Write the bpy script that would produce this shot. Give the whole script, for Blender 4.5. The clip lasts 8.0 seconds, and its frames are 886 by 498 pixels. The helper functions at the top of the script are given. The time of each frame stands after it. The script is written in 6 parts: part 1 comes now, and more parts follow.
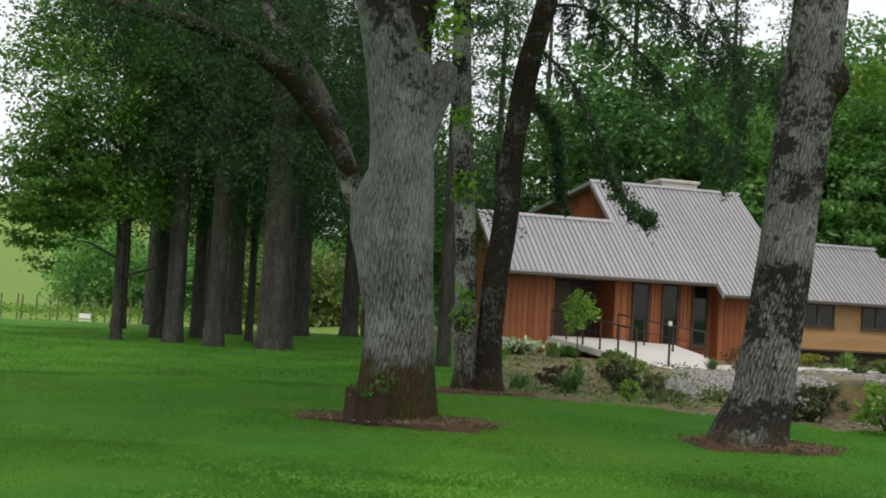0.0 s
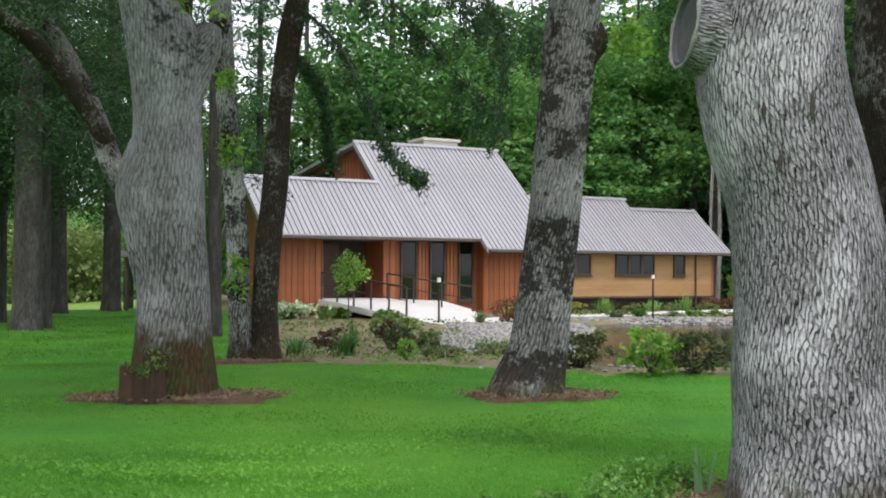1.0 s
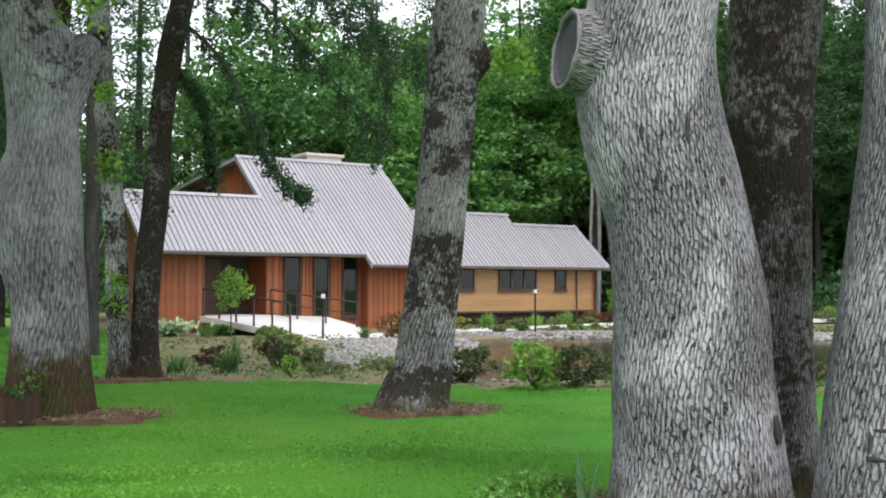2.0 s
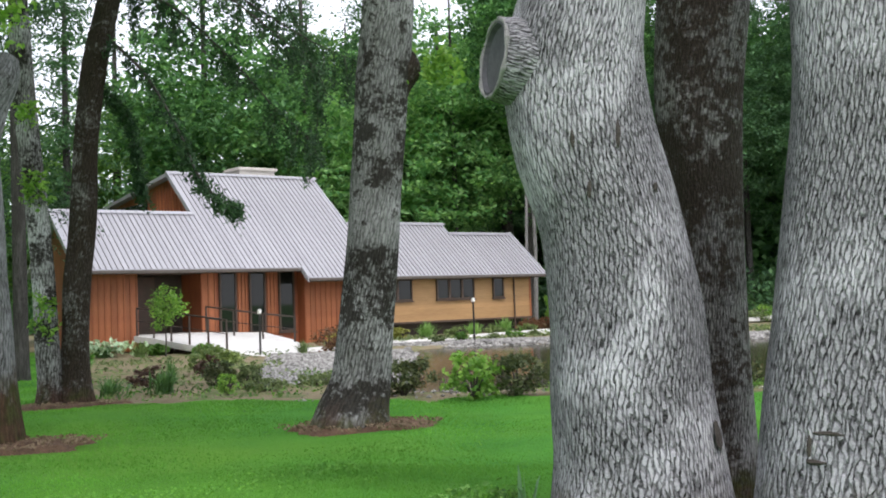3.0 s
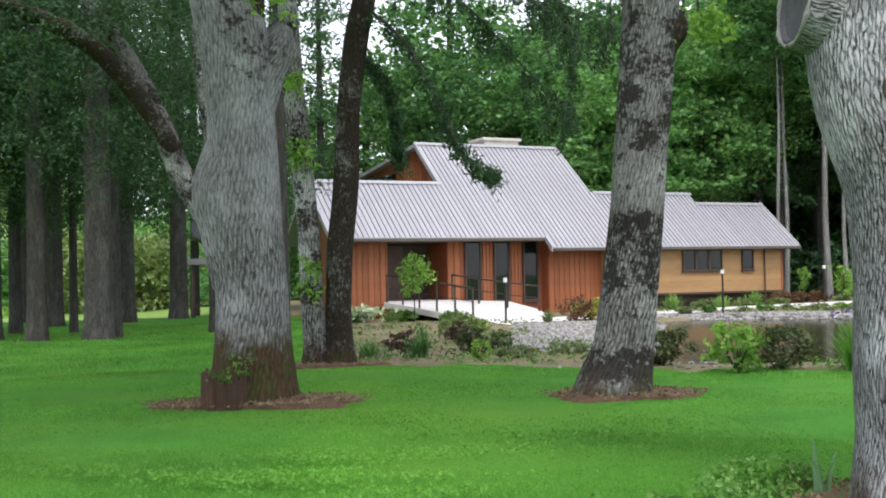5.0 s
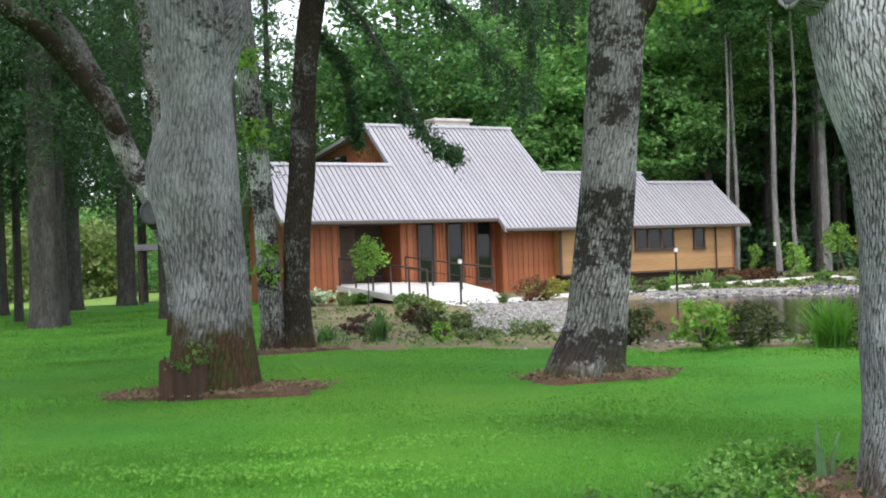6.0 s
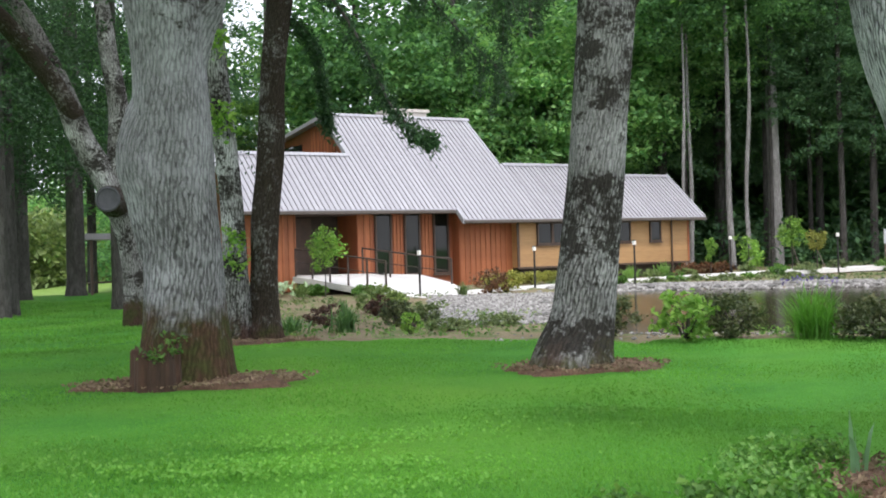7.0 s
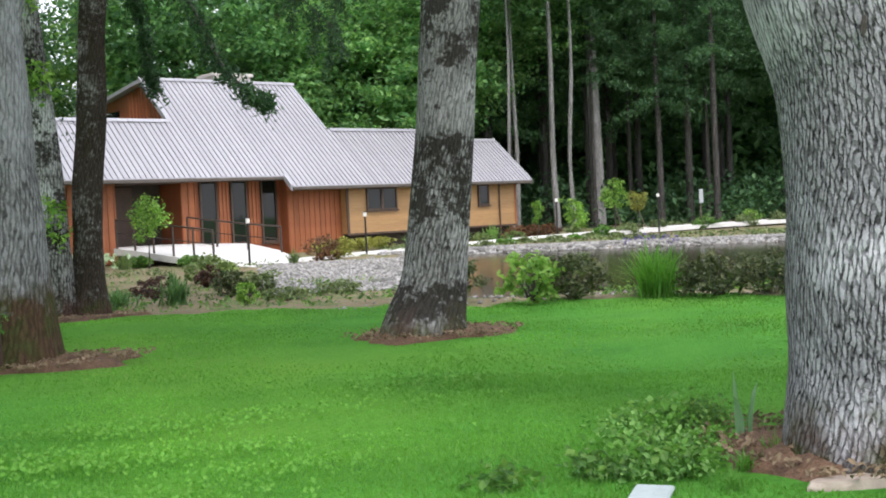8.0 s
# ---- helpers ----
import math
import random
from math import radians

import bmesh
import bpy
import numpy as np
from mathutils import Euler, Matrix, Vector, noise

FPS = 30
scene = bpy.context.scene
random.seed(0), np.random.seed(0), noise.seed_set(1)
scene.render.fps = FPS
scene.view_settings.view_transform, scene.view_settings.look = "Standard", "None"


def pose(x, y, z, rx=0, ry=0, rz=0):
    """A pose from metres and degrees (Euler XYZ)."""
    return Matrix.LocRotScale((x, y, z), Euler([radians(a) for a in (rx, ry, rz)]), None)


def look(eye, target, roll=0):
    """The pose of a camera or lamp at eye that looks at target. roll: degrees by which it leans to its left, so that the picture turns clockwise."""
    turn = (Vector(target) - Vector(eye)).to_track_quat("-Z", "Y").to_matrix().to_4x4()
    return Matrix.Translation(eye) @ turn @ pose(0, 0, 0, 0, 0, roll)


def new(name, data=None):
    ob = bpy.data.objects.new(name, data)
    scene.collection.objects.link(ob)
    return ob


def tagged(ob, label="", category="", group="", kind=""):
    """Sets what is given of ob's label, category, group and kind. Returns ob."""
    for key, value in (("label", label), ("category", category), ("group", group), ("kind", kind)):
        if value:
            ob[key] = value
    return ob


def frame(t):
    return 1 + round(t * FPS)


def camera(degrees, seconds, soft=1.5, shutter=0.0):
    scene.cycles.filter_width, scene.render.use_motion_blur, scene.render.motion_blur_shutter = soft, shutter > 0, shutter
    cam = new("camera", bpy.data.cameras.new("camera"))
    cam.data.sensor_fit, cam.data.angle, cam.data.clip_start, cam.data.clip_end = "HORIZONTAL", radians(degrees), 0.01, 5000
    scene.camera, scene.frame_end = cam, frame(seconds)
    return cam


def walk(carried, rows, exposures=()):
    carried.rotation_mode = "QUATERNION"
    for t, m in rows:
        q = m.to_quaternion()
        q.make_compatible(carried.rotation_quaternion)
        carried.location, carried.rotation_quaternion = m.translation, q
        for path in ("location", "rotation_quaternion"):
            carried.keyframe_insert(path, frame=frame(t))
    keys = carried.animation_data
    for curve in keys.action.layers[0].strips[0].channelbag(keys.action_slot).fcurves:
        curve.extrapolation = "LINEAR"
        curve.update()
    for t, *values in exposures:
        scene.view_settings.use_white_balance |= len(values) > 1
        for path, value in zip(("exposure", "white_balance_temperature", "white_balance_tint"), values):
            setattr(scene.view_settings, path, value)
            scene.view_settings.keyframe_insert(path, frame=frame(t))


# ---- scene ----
cam = camera(42.5, 8.0, 1.9)
PATH = [
    (0, (0.434, -0.294, 1.603), (1.008, 1.62, 1.703), 3.2),
    (0.5, (0.42, -0.194, 1.608), (1.231, 1.634, 1.645), 1.3),
    (1, (0.359, -0.154, 1.626), (1.315, 1.602, 1.671), 0.2),
    (1.5, (0.345, -0.161, 1.632), (1.389, 1.544, 1.677), 0.5),
    (2, (0.332, -0.179, 1.632), (1.461, 1.47, 1.704), -0.1),
    (3.3, (0.423, -0.097, 1.66), (1.649, 1.481, 1.751), -2.1),
    (3.5, (0.335, -0.142, 1.633), (1.56, 1.436, 1.73), -2.0),
    (4, (0.246, -0.132, 1.631), (1.39, 1.506, 1.726), -2.3),
    (4.5, (0.277, 0.003, 1.619), (1.284, 1.73, 1.663), -1.7),
    (4.7, (0.272, 0.057, 1.613), (1.198, 1.83, 1.654), -1.6),
    (5.8, (0.307, 0.419, 1.588), (1.133, 2.24, 1.641), -0.9),
    (6, (0.286, 0.526, 1.594), (1.231, 2.289, 1.609), -2.0),
    (6.5, (0.209, 0.746, 1.589), (1.281, 2.434, 1.579), -0.5),
    (7, (0.181, 0.986, 1.551), (1.204, 2.705, 1.551), -1.6),
    (7.5, (0.187, 1.175, 1.553), (1.222, 2.885, 1.48), -0.2),
    (8, (0.258, 1.449, 1.535), (1.529, 2.992, 1.465), -2.7),
]
walk(cam, [(t, look(eye, target, roll)) for t, eye, target, roll in PATH], [(0.0, 0.06, 6900, 11), (0.5, 0.5, 6620, 13), (1.0, 0.68, 6500, 14), (2.0, 0.78, 6440, 14), (3.3, 0.81, 6350, 15), (6.0, 0.95, 6350, 15), (7.2, 0.98, 6350, 15), (8.0, 1.01, 6350, 15)])

# ---- light: a bright overcast sky with a wide, weak sun ----
world = bpy.data.worlds.new("world")
scene.world = world
world.use_nodes = True
wn, wl = world.node_tree.nodes, world.node_tree.links
SUN_EL, SUN_AZ = radians(55), radians(205)
sky = wn.new("ShaderNodeTexSky")
sky.sky_type, sky.sun_disc, sky.sun_elevation, sky.sun_rotation = "NISHITA", False, SUN_EL, SUN_AZ
sky.air_density, sky.dust_density, sky.ozone_density = 1.0, 3.0, 1.0
grey = wn.new("ShaderNodeMixRGB")
grey.inputs[0].default_value = 0.75
grey.inputs[2].default_value = (7.6, 7.9, 8.2, 1)
wl.new(sky.outputs[0], grey.inputs[1])
wl.new(grey.outputs[0], wn["Background"].inputs[0])
wn["Background"].inputs[1].default_value = 0.148
sun = new("sun", bpy.data.lights.new("sun", "SUN"))
sun.data.energy, sun.data.angle, sun.data.color = 1.1, radians(25), (1.0, 0.96, 0.9)
sun.matrix_world = look((0, 0, 50), (-50 * math.cos(SUN_EL) * math.sin(SUN_AZ), -50 * math.cos(SUN_EL) * math.cos(SUN_AZ), 50 - 50 * math.sin(SUN_EL)))


# ---- building helpers ----
class Geo:
    """Vertices and faces of one mesh."""

    def __init__(self):
        self.v, self.f = [], []

    def add(self, verts, faces):
        n = len(self.v)
        self.v.extend(tuple(p) for p in verts)
        self.f.extend(tuple(i + n for i in q) for q in faces)
        return self

    def box(self, x0, y0, z0, x1, y1, z1, m=None, bevel=0.0):
        b = min(bevel, (x1 - x0) / 3, (y1 - y0) / 3, (z1 - z0) / 3)
        if b <= 0:
            vs = [Vector((x, y, z)) for z in (z0, z1) for x, y in ((x0, y0), (x1, y0), (x1, y1), (x0, y1))]
            fs = [(3, 2, 1, 0), (4, 5, 6, 7), (0, 1, 5, 4), (1, 2, 6, 5), (2, 3, 7, 6), (3, 0, 4, 7)]
        else:
            vs = [Vector((x, y, z)) for x, y, z in
                  [(x0 + b, y0 + b, z0), (x1 - b, y0 + b, z0), (x1 - b, y1 - b, z0), (x0 + b, y1 - b, z0),
                   (x0, y0, z0 + b), (x1, y0, z0 + b), (x1, y1, z0 + b), (x0, y1, z0 + b),
                   (x0, y0, z1 - b), (x1, y0, z1 - b), (x1, y1, z1 - b), (x0, y1, z1 - b),
                   (x0 + b, y0 + b, z1), (x1 - b, y0 + b, z1), (x1 - b, y1 - b, z1), (x0 + b, y1 - b, z1)]]
            fs = [(3, 2, 1, 0), (12, 13, 14, 15)]
            for k in range(0, 12, 4):
                fs += [(k + i, k + (i + 1) % 4, k + 4 + (i + 1) % 4, k + 4 + i) for i in range(4)]
        return self.add([m @ p for p in vs] if m else vs, fs)

    def tube(self, pts, radii, n=8, cap=True):
        pts, radii = [Vector(p) for p in pts], [float(r) for r in radii]
        rings = []
        up = Vector((0.31, 0.93, 0.17))
        for i, p in enumerate(pts):
            d = (pts[min(i + 1, len(pts) - 1)] - pts[max(i - 1, 0)]).normalized()
            a = (up - d * up.dot(d)).normalized()
            b = d.cross(a)
            rings += [p + radii[i] * (math.cos(k * math.tau / n) * a + math.sin(k * math.tau / n) * b) for k in range(n)]
        fs = [(i * n + k, i * n + (k + 1) % n, (i + 1) * n + (k + 1) % n, (i + 1) * n + k) for i in range(len(pts) - 1) for k in range(n)]
        if cap:
            fs += [tuple(range(n))[::-1], tuple(range((len(pts) - 1) * n, len(pts) * n))]
        return self.add(rings, fs)

    def mesh(self, name, mat, smooth=False):
        me = bpy.data.meshes.new(name)
        me.from_pydata(self.v, [], self.f)
        me.materials.append(mat)
        if smooth:
            me.polygons.foreach_set("use_smooth", [True] * len(me.polygons))
        me.update()
        return me


def part(name, geo, mat, parent=None, label="", smooth=False):
    """One mesh object, under a thing or a part."""
    ob = new(name, geo if isinstance(geo, bpy.types.Mesh) else geo.mesh(name, mat, smooth))
    if parent:
        ob.parent = parent
        ob.matrix_parent_inverse = parent.matrix_basis.inverted()
    return tagged(ob, label)


def thing(name, label, category, at=(0, 0, 0), group="", kind=""):
    ob = new(name)
    ob.empty_display_size = 0.2
    ob.location = at
    ob.matrix_basis = Matrix.Translation(at)
    return tagged(ob, label, category, group, kind)


def quads(name, verts, faces, mat, smooth=False):
    """A mesh from numpy arrays."""
    me = bpy.data.meshes.new(name)
    me.from_pydata(np.asarray(verts).tolist(), [], np.asarray(faces).tolist())
    me.materials.append(mat)
    if smooth:
        me.polygons.foreach_set("use_smooth", [True] * len(me.polygons))
    me.update()
    return me


def step(v, a, b):
    k = np.clip((np.asarray(v, float) - a) / (b - a), 0, 1)
    return k * k * (3 - 2 * k)


# ---- materials ----
def material(name):
    m = bpy.data.materials.new(name)
    m.use_nodes = True
    return m, m.node_tree.nodes, m.node_tree.links, m.node_tree.nodes["Principled BSDF"]


def mapped(n, l, scale=(1, 1, 1), source="Object"):
    c, p = n.new("ShaderNodeTexCoord"), n.new("ShaderNodeMapping")
    p.inputs["Scale"].default_value = scale
    l.new(c.outputs[source], p.inputs[0])
    return p.outputs[0]


def noise_of(n, l, at, scale, detail=4.0, rough=0.55):
    t = n.new("ShaderNodeTexNoise")
    t.inputs["Scale"].default_value, t.inputs["Detail"].default_value, t.inputs["Roughness"].default_value = scale, detail, rough
    l.new(at, t.inputs["Vector"])
    return t.outputs["Fac"]


def ramp(n, l, fac, *stops):
    r = n.new("ShaderNodeValToRGB")
    while len(r.color_ramp.elements) < len(stops):
        r.color_ramp.elements.new(0.5)
    for e, (p, c) in zip(r.color_ramp.elements, stops):
        e.position, e.color = p, (*c, 1) if len(c) == 3 else c
    l.new(fac, r.inputs[0])
    return r.outputs[0]


def mix(n, l, fac, a, b, how="MIX"):
    m = n.new("ShaderNodeMixRGB")
    m.blend_type = how
    for s, v in zip(m.inputs, (fac, a, b)):
        if isinstance(v, (int, float)):
            s.default_value = v
        elif isinstance(v, tuple):
            s.default_value = (*v, 1)
        else:
            l.new(v, s)
    return m.outputs[0]


def bump(n, l, height, strength, distance, shader):
    b = n.new("ShaderNodeBump")
    b.inputs["Strength"].default_value, b.inputs["Distance"].default_value = strength, distance
    l.new(height, b.inputs["Height"])
    l.new(b.outputs[0], shader.inputs["Normal"])


def rough_paint(name, dark, light, scale=6.0, rough=0.7, metal=0.0, stretch=(1, 1, 1), strength=0.25, depth=0.01, per_piece=0.0):
    m, n, l, s = material(name)
    at = mapped(n, l, stretch)
    fine, wide = noise_of(n, l, at, scale * 6), noise_of(n, l, at, scale)
    both = mix(n, l, 0.5, fine, wide)
    c = ramp(n, l, both, (0.3, dark), (0.7, light))
    if per_piece:
        o = n.new("ShaderNodeObjectInfo")
        tone = ramp(n, l, o.outputs["Random"], (0.0, (1 - per_piece,) * 3), (1.0, (1 + per_piece,) * 3))
        c = mix(n, l, 1.0, c, tone, "MULTIPLY")
    l.new(c, s.inputs["Base Color"])
    s.inputs["Roughness"].default_value, s.inputs["Metallic"].default_value = rough, metal
    bump(n, l, fine, strength, depth, s)
    return m


def bark(name, furrow, ridge, pale, moss, moss_from, moss_amount, cell=26.0, depth=0.018, foot=None, bands=None):
    """Furrowed bark: long upright plates, pale lichen, dark moss patches, a reddish foot."""
    m, n, l, s = material(name)
    uv = mapped(n, l, (1, 1, 1), "UV")
    ob = mapped(n, l)
    fine = noise_of(n, l, uv, 85.0, 5.0, 0.65)

    def ridges(period, shift, turn, lo, hi):
        at = n.new("ShaderNodeMapping")
        at.inputs["Scale"].default_value, at.inputs["Location"].default_value = (1, 0.3, 1), (shift, shift * 1.7, 0)
        at.inputs["Rotation"].default_value = (0, 0, turn)
        l.new(bent(1.6 / period, period * 0.45, uv), at.inputs[0])
        w = n.new("ShaderNodeTexWave")
        w.bands_direction, w.wave_profile = "X", "SIN"
        for key, value in (("Scale", 0.314 / period), ("Distortion", 7.5), ("Detail", 2.0), ("Detail Scale", 1.7), ("Detail Roughness", 0.6)):
            w.inputs[key].default_value = value
        l.new(at.outputs[0], w.inputs["Vector"])
        return ramp(n, l, w.outputs["Fac"], (lo, (0, 0, 0)), (hi, (1, 1, 1)))

    def bent(scale, amount, source):
        w = n.new("ShaderNodeTexNoise")
        w.inputs["Scale"].default_value, w.inputs["Detail"].default_value = scale, 2.0
        l.new(uv, w.inputs["Vector"])
        return mix(n, l, amount, source, w.outputs["Color"], "ADD")

    def braid(lo, hi):
        """Two families of slanting furrows that cross and leave long lozenges between them."""
        return mix(n, l, 1.0, ridges(1.35 / cell, 0.0, 0.5, lo, hi), mix(n, l, 0.35, ridges(1.8 / cell, 3.1, -0.75, lo, hi), (1, 1, 1)), "MULTIPLY")

    st = n.new("ShaderNodeMapping")
    st.inputs["Scale"].default_value = (1.0, 0.34, 1.0)
    l.new(bent(cell * 1.1, 0.8 / cell, uv), st.inputs[0])
    high = n.new("ShaderNodeSeparateXYZ")
    l.new(ob, high.inputs[0])
    eighth = n.new("ShaderNodeMath")
    eighth.operation = "MULTIPLY"
    eighth.inputs[1].default_value = 0.125
    l.new(high.outputs["Z"], eighth.inputs[0])
    crack = braid(0.05, 0.4)
    if bands:
        crack = mix(n, l, ramp(n, l, eighth.outputs[0], *[(z / 8, (k,) * 3) for z, k, _ in bands]), mix(n, l, 0.3, crack, (1, 1, 1)), braid(0.16, 0.6))
    # the furrows fill and fade here and there
    faint = ramp(n, l, noise_of(n, l, uv, cell * 0.3, 3.0), (0.4, (0.0, 0.0, 0.0)), (0.7, (0.55, 0.55, 0.55)))
    plate = mix(n, l, faint, crack, (1, 1, 1))
    cellc = n.new("ShaderNodeTexVoronoi")
    cellc.inputs["Scale"].default_value = cell
    l.new(st.outputs[0], cellc.inputs["Vector"])
    apart = n.new("ShaderNodeSeparateColor")
    l.new(cellc.outputs["Color"], apart.inputs[0])
    fibre = noise_of(n, l, mapped(n, l, (3.2, 0.5, 1), "UV"), 45.0, 4.0, 0.6)
    tone = apart.outputs[0]
    wide = noise_of(n, l, ob, 1.7, 4.0, 0.6)
    c = mix(n, l, plate, furrow, ridge)
    c = mix(n, l, 1.0, c, ramp(n, l, tone, (0.0, (0.82, 0.82, 0.82)), (1.0, (1.16, 1.16, 1.15))), "MULTIPLY")
    c = mix(n, l, ramp(n, l, fine, (0.42, (0, 0, 0)), (0.75, (0.6, 0.6, 0.6))), c, furrow)
    lich = ramp(n, l, wide, (0.47, (0, 0, 0)), (0.66, (1, 1, 1)))
    c = mix(n, l, mix(n, l, 1.0, lich, mix(n, l, 0.12, plate, (0.9, 0.9, 0.9)), "MULTIPLY"), c, pale)
    patch = mix(n, l, 0.42, noise_of(n, l, ob, moss_from, 6.0, 0.66), noise_of(n, l, ob, 19.0, 5.0, 0.68))
    if bands:
        patch = mix(n, l, 0.25, patch, ramp(n, l, eighth.outputs[0], *[(z / 8, (k,) * 3) for z, _, k in bands]), "ADD")
    mask = ramp(n, l, patch, (moss_amount - 0.02, (0, 0, 0)), (moss_amount + 0.045, (0.94, 0.94, 0.94)))
    c = mix(n, l, mask, c, mix(n, l, mix(n, l, 1.0, plate, ramp(n, l, fine, (0.45, (0, 0, 0)), (0.7, (1, 1, 1))), "MULTIPLY"), moss, tuple(v * 3.2 for v in moss)))
    if foot:
        low = n.new("ShaderNodeMath")
        low.operation = "MULTIPLY_ADD"
        low.inputs[1].default_value = 0.22
        blot = noise_of(n, l, ob, 6.0, 6.0, 0.7)
        l.new(blot, low.inputs[0])
        quarter = n.new("ShaderNodeMath")
        quarter.operation = "MULTIPLY"
        quarter.inputs[1].default_value = 0.25
        l.new(high.outputs["Z"], quarter.inputs[0])
        l.new(quarter.outputs[0], low.inputs[2])
        red = mix(n, l, fine, tuple(v * 0.5 for v in foot[:3]), tuple(v * 1.5 for v in foot[:3]))
        mossy = mix(n, l, fine, (foot[0] * 0.35, foot[0] * 0.38, foot[0] * 0.12), (foot[0] * 1.1, foot[0] * 1.15, foot[0] * 0.4))
        rot = mix(n, l, ramp(n, l, noise_of(n, l, ob, 4.5, 5.0, 0.65), (0.42, (0, 0, 0)), (0.6, (1, 1, 1))), red, mossy)
        c = mix(n, l, ramp(n, l, low.outputs[0], (foot[3] / 4, (1, 1, 1)), (foot[3] / 4 + 0.07, (0, 0, 0))), c, mix(n, l, 1.0, rot, mix(n, l, 0.5, (1, 1, 1), plate), "MULTIPLY"))
    l.new(c, s.inputs["Base Color"])
    s.inputs["Roughness"].default_value = 0.95
    s.inputs["Specular IOR Level"].default_value = 0.15
    h = mix(n, l, 0.3, plate, fibre)
    bump(n, l, h, 0.9, depth, s)
    return m


def leaf(name, dark, light, back=0.35):
    """Leaves that differ one by one and let light through."""
    m, n, l, s = material(name)
    g = n.new("ShaderNodeNewGeometry")
    c = ramp(n, l, g.outputs["Random Per Island"], (0.0, dark), (0.65, tuple((a + b) / 2 for a, b in zip(dark, light))), (1.0, light))
    wide = noise_of(n, l, mapped(n, l), 0.5, 3.0)
    c = mix(n, l, 1.0, c, ramp(n, l, wide, (0.3, (0.6, 0.62, 0.6)), (0.7, (1.25, 1.22, 1.1))), "MULTIPLY")
    l.new(c, s.inputs["Base Color"])
    s.inputs["Roughness"].default_value = 0.55
    s.inputs["Specular IOR Level"].default_value = 0.3
    t = n.new("ShaderNodeBsdfTranslucent")
    l.new(mix(n, l, 1.0, c, (1.15, 1.2, 0.7), "MULTIPLY"), t.inputs[0])
    x = n.new("ShaderNodeMixShader")
    x.inputs[0].default_value = back
    l.new(s.outputs[0], x.inputs[1])
    l.new(t.outputs[0], x.inputs[2])
    l.new(x.outputs[0], n["Material Output"].inputs[0])
    return m


BARK_OAK = bark("oak_bark_grey", (0.022, 0.021, 0.022), (0.305, 0.302, 0.322), (0.56, 0.555, 0.59), (0.05, 0.045, 0.038), 2.3, 0.70, 74.0, 0.026, (0.10, 0.075, 0.06, 0.9))
BARK_STUMP = bark("oak_bark_reddish_foot", (0.04, 0.038, 0.037), (0.245, 0.243, 0.25), (0.34, 0.34, 0.352), (0.02, 0.017, 0.013), 1.6, 0.68, 40.0, 0.02, (0.078, 0.047, 0.028, 1.36), [(0.4, 0.75, 0.0), (1.9, 0.75, 0.0), (2.3, 0.1, 0.0), (3.1, 0.0, 0.15), (3.5, 0.1, 0.45), (4.0, 0.2, 0.55), (4.6, 0.3, 0.7)])
# height, width of the furrows, moss
BANDS = [(0.42, 0.3, 0.1), (0.55, 0.3, 0.12), (0.66, 0.3, 0.5), (0.86, 0.3, 0.5), (0.95, 0.6, 0.0), (1.25, 1.0, 0.05), (1.45, 1.0, 0.25), (1.9, 1.0, 0.3), (2.1, 1.0, 0.42), (2.22, 0.2, 0.0), (2.6, 0.1, 0.0), (2.8, 0.2, 0.34), (3.6, 0.2, 0.30), (4.2, 0.2, 0.2)]
BARK_BANDED = bark("oak_bark_banded_moss", (0.022, 0.02, 0.018), (0.255, 0.252, 0.252), (0.38, 0.38, 0.378), (0.016, 0.0135, 0.011), 3.4, 0.553, 42.0, 0.022, (0.085, 0.06, 0.048, 0.9), BANDS)
BARK_PATCHY = bark("oak_bark_lichen_and_moss", (0.03, 0.027, 0.024), (0.27, 0.266, 0.26), (0.48, 0.485, 0.475), (0.016, 0.0135, 0.011), 2.6, 0.51, 44.0, 0.016, (0.07, 0.04, 0.03, 0.95))
BARK_DARK = bark("oak_bark_dark_moss", (0.018, 0.015, 0.012), (0.145, 0.134, 0.125), (0.32, 0.313, 0.30), (0.022, 0.016, 0.011), 2.2, 0.43, 44.0, 0.018, (0.07, 0.04, 0.03, 0.92))
BARK_MOSSY = bark("oak_bark_mossy_above", (0.012, 0.011, 0.01), (0.2, 0.194, 0.19), (0.30, 0.296, 0.29), (0.022, 0.0165, 0.012), 2.4, 0.57, 76.0, 0.024, (0.07, 0.045, 0.03, 0.95), [(0.4, 0.9, 0.2), (1.6, 0.9, 0.15), (2.0, 0.6, 0.5), (2.6, 0.6, 0.55), (2.9, 0.5, 0.3), (3.4, 0.5, 0.5), (4.5, 0.5, 0.3)])
BARK_FIR = bark("fir_bark", (0.028, 0.026, 0.024), (0.092, 0.087, 0.08), (0.135, 0.13, 0.12), (0.03, 0.026, 0.018), 2.0, 0.62, 26.0, 0.02)
BARK_PALE = bark("alder_bark_pale", (0.13, 0.127, 0.12), (0.23, 0.225, 0.22), (0.34, 0.335, 0.325), (0.06, 0.055, 0.045), 2.5, 0.62, 16.0, 0.01)
TWIG = rough_paint("twig_bark", (0.02, 0.016, 0.012), (0.06, 0.05, 0.04), 8)
LEAF_MAPLE = leaf("broad_leaves_mid_green", (0.05, 0.145, 0.062), (0.20, 0.41, 0.16), 0.5)
LEAF_OAK = leaf("oak_leaves_fresh_green", (0.052, 0.145, 0.036), (0.2, 0.37, 0.09), 0.45)
LEAF_BRIGHT = leaf("maple_leaves_bright_green", (0.085, 0.24, 0.085), (0.31, 0.54, 0.22), 0.55)
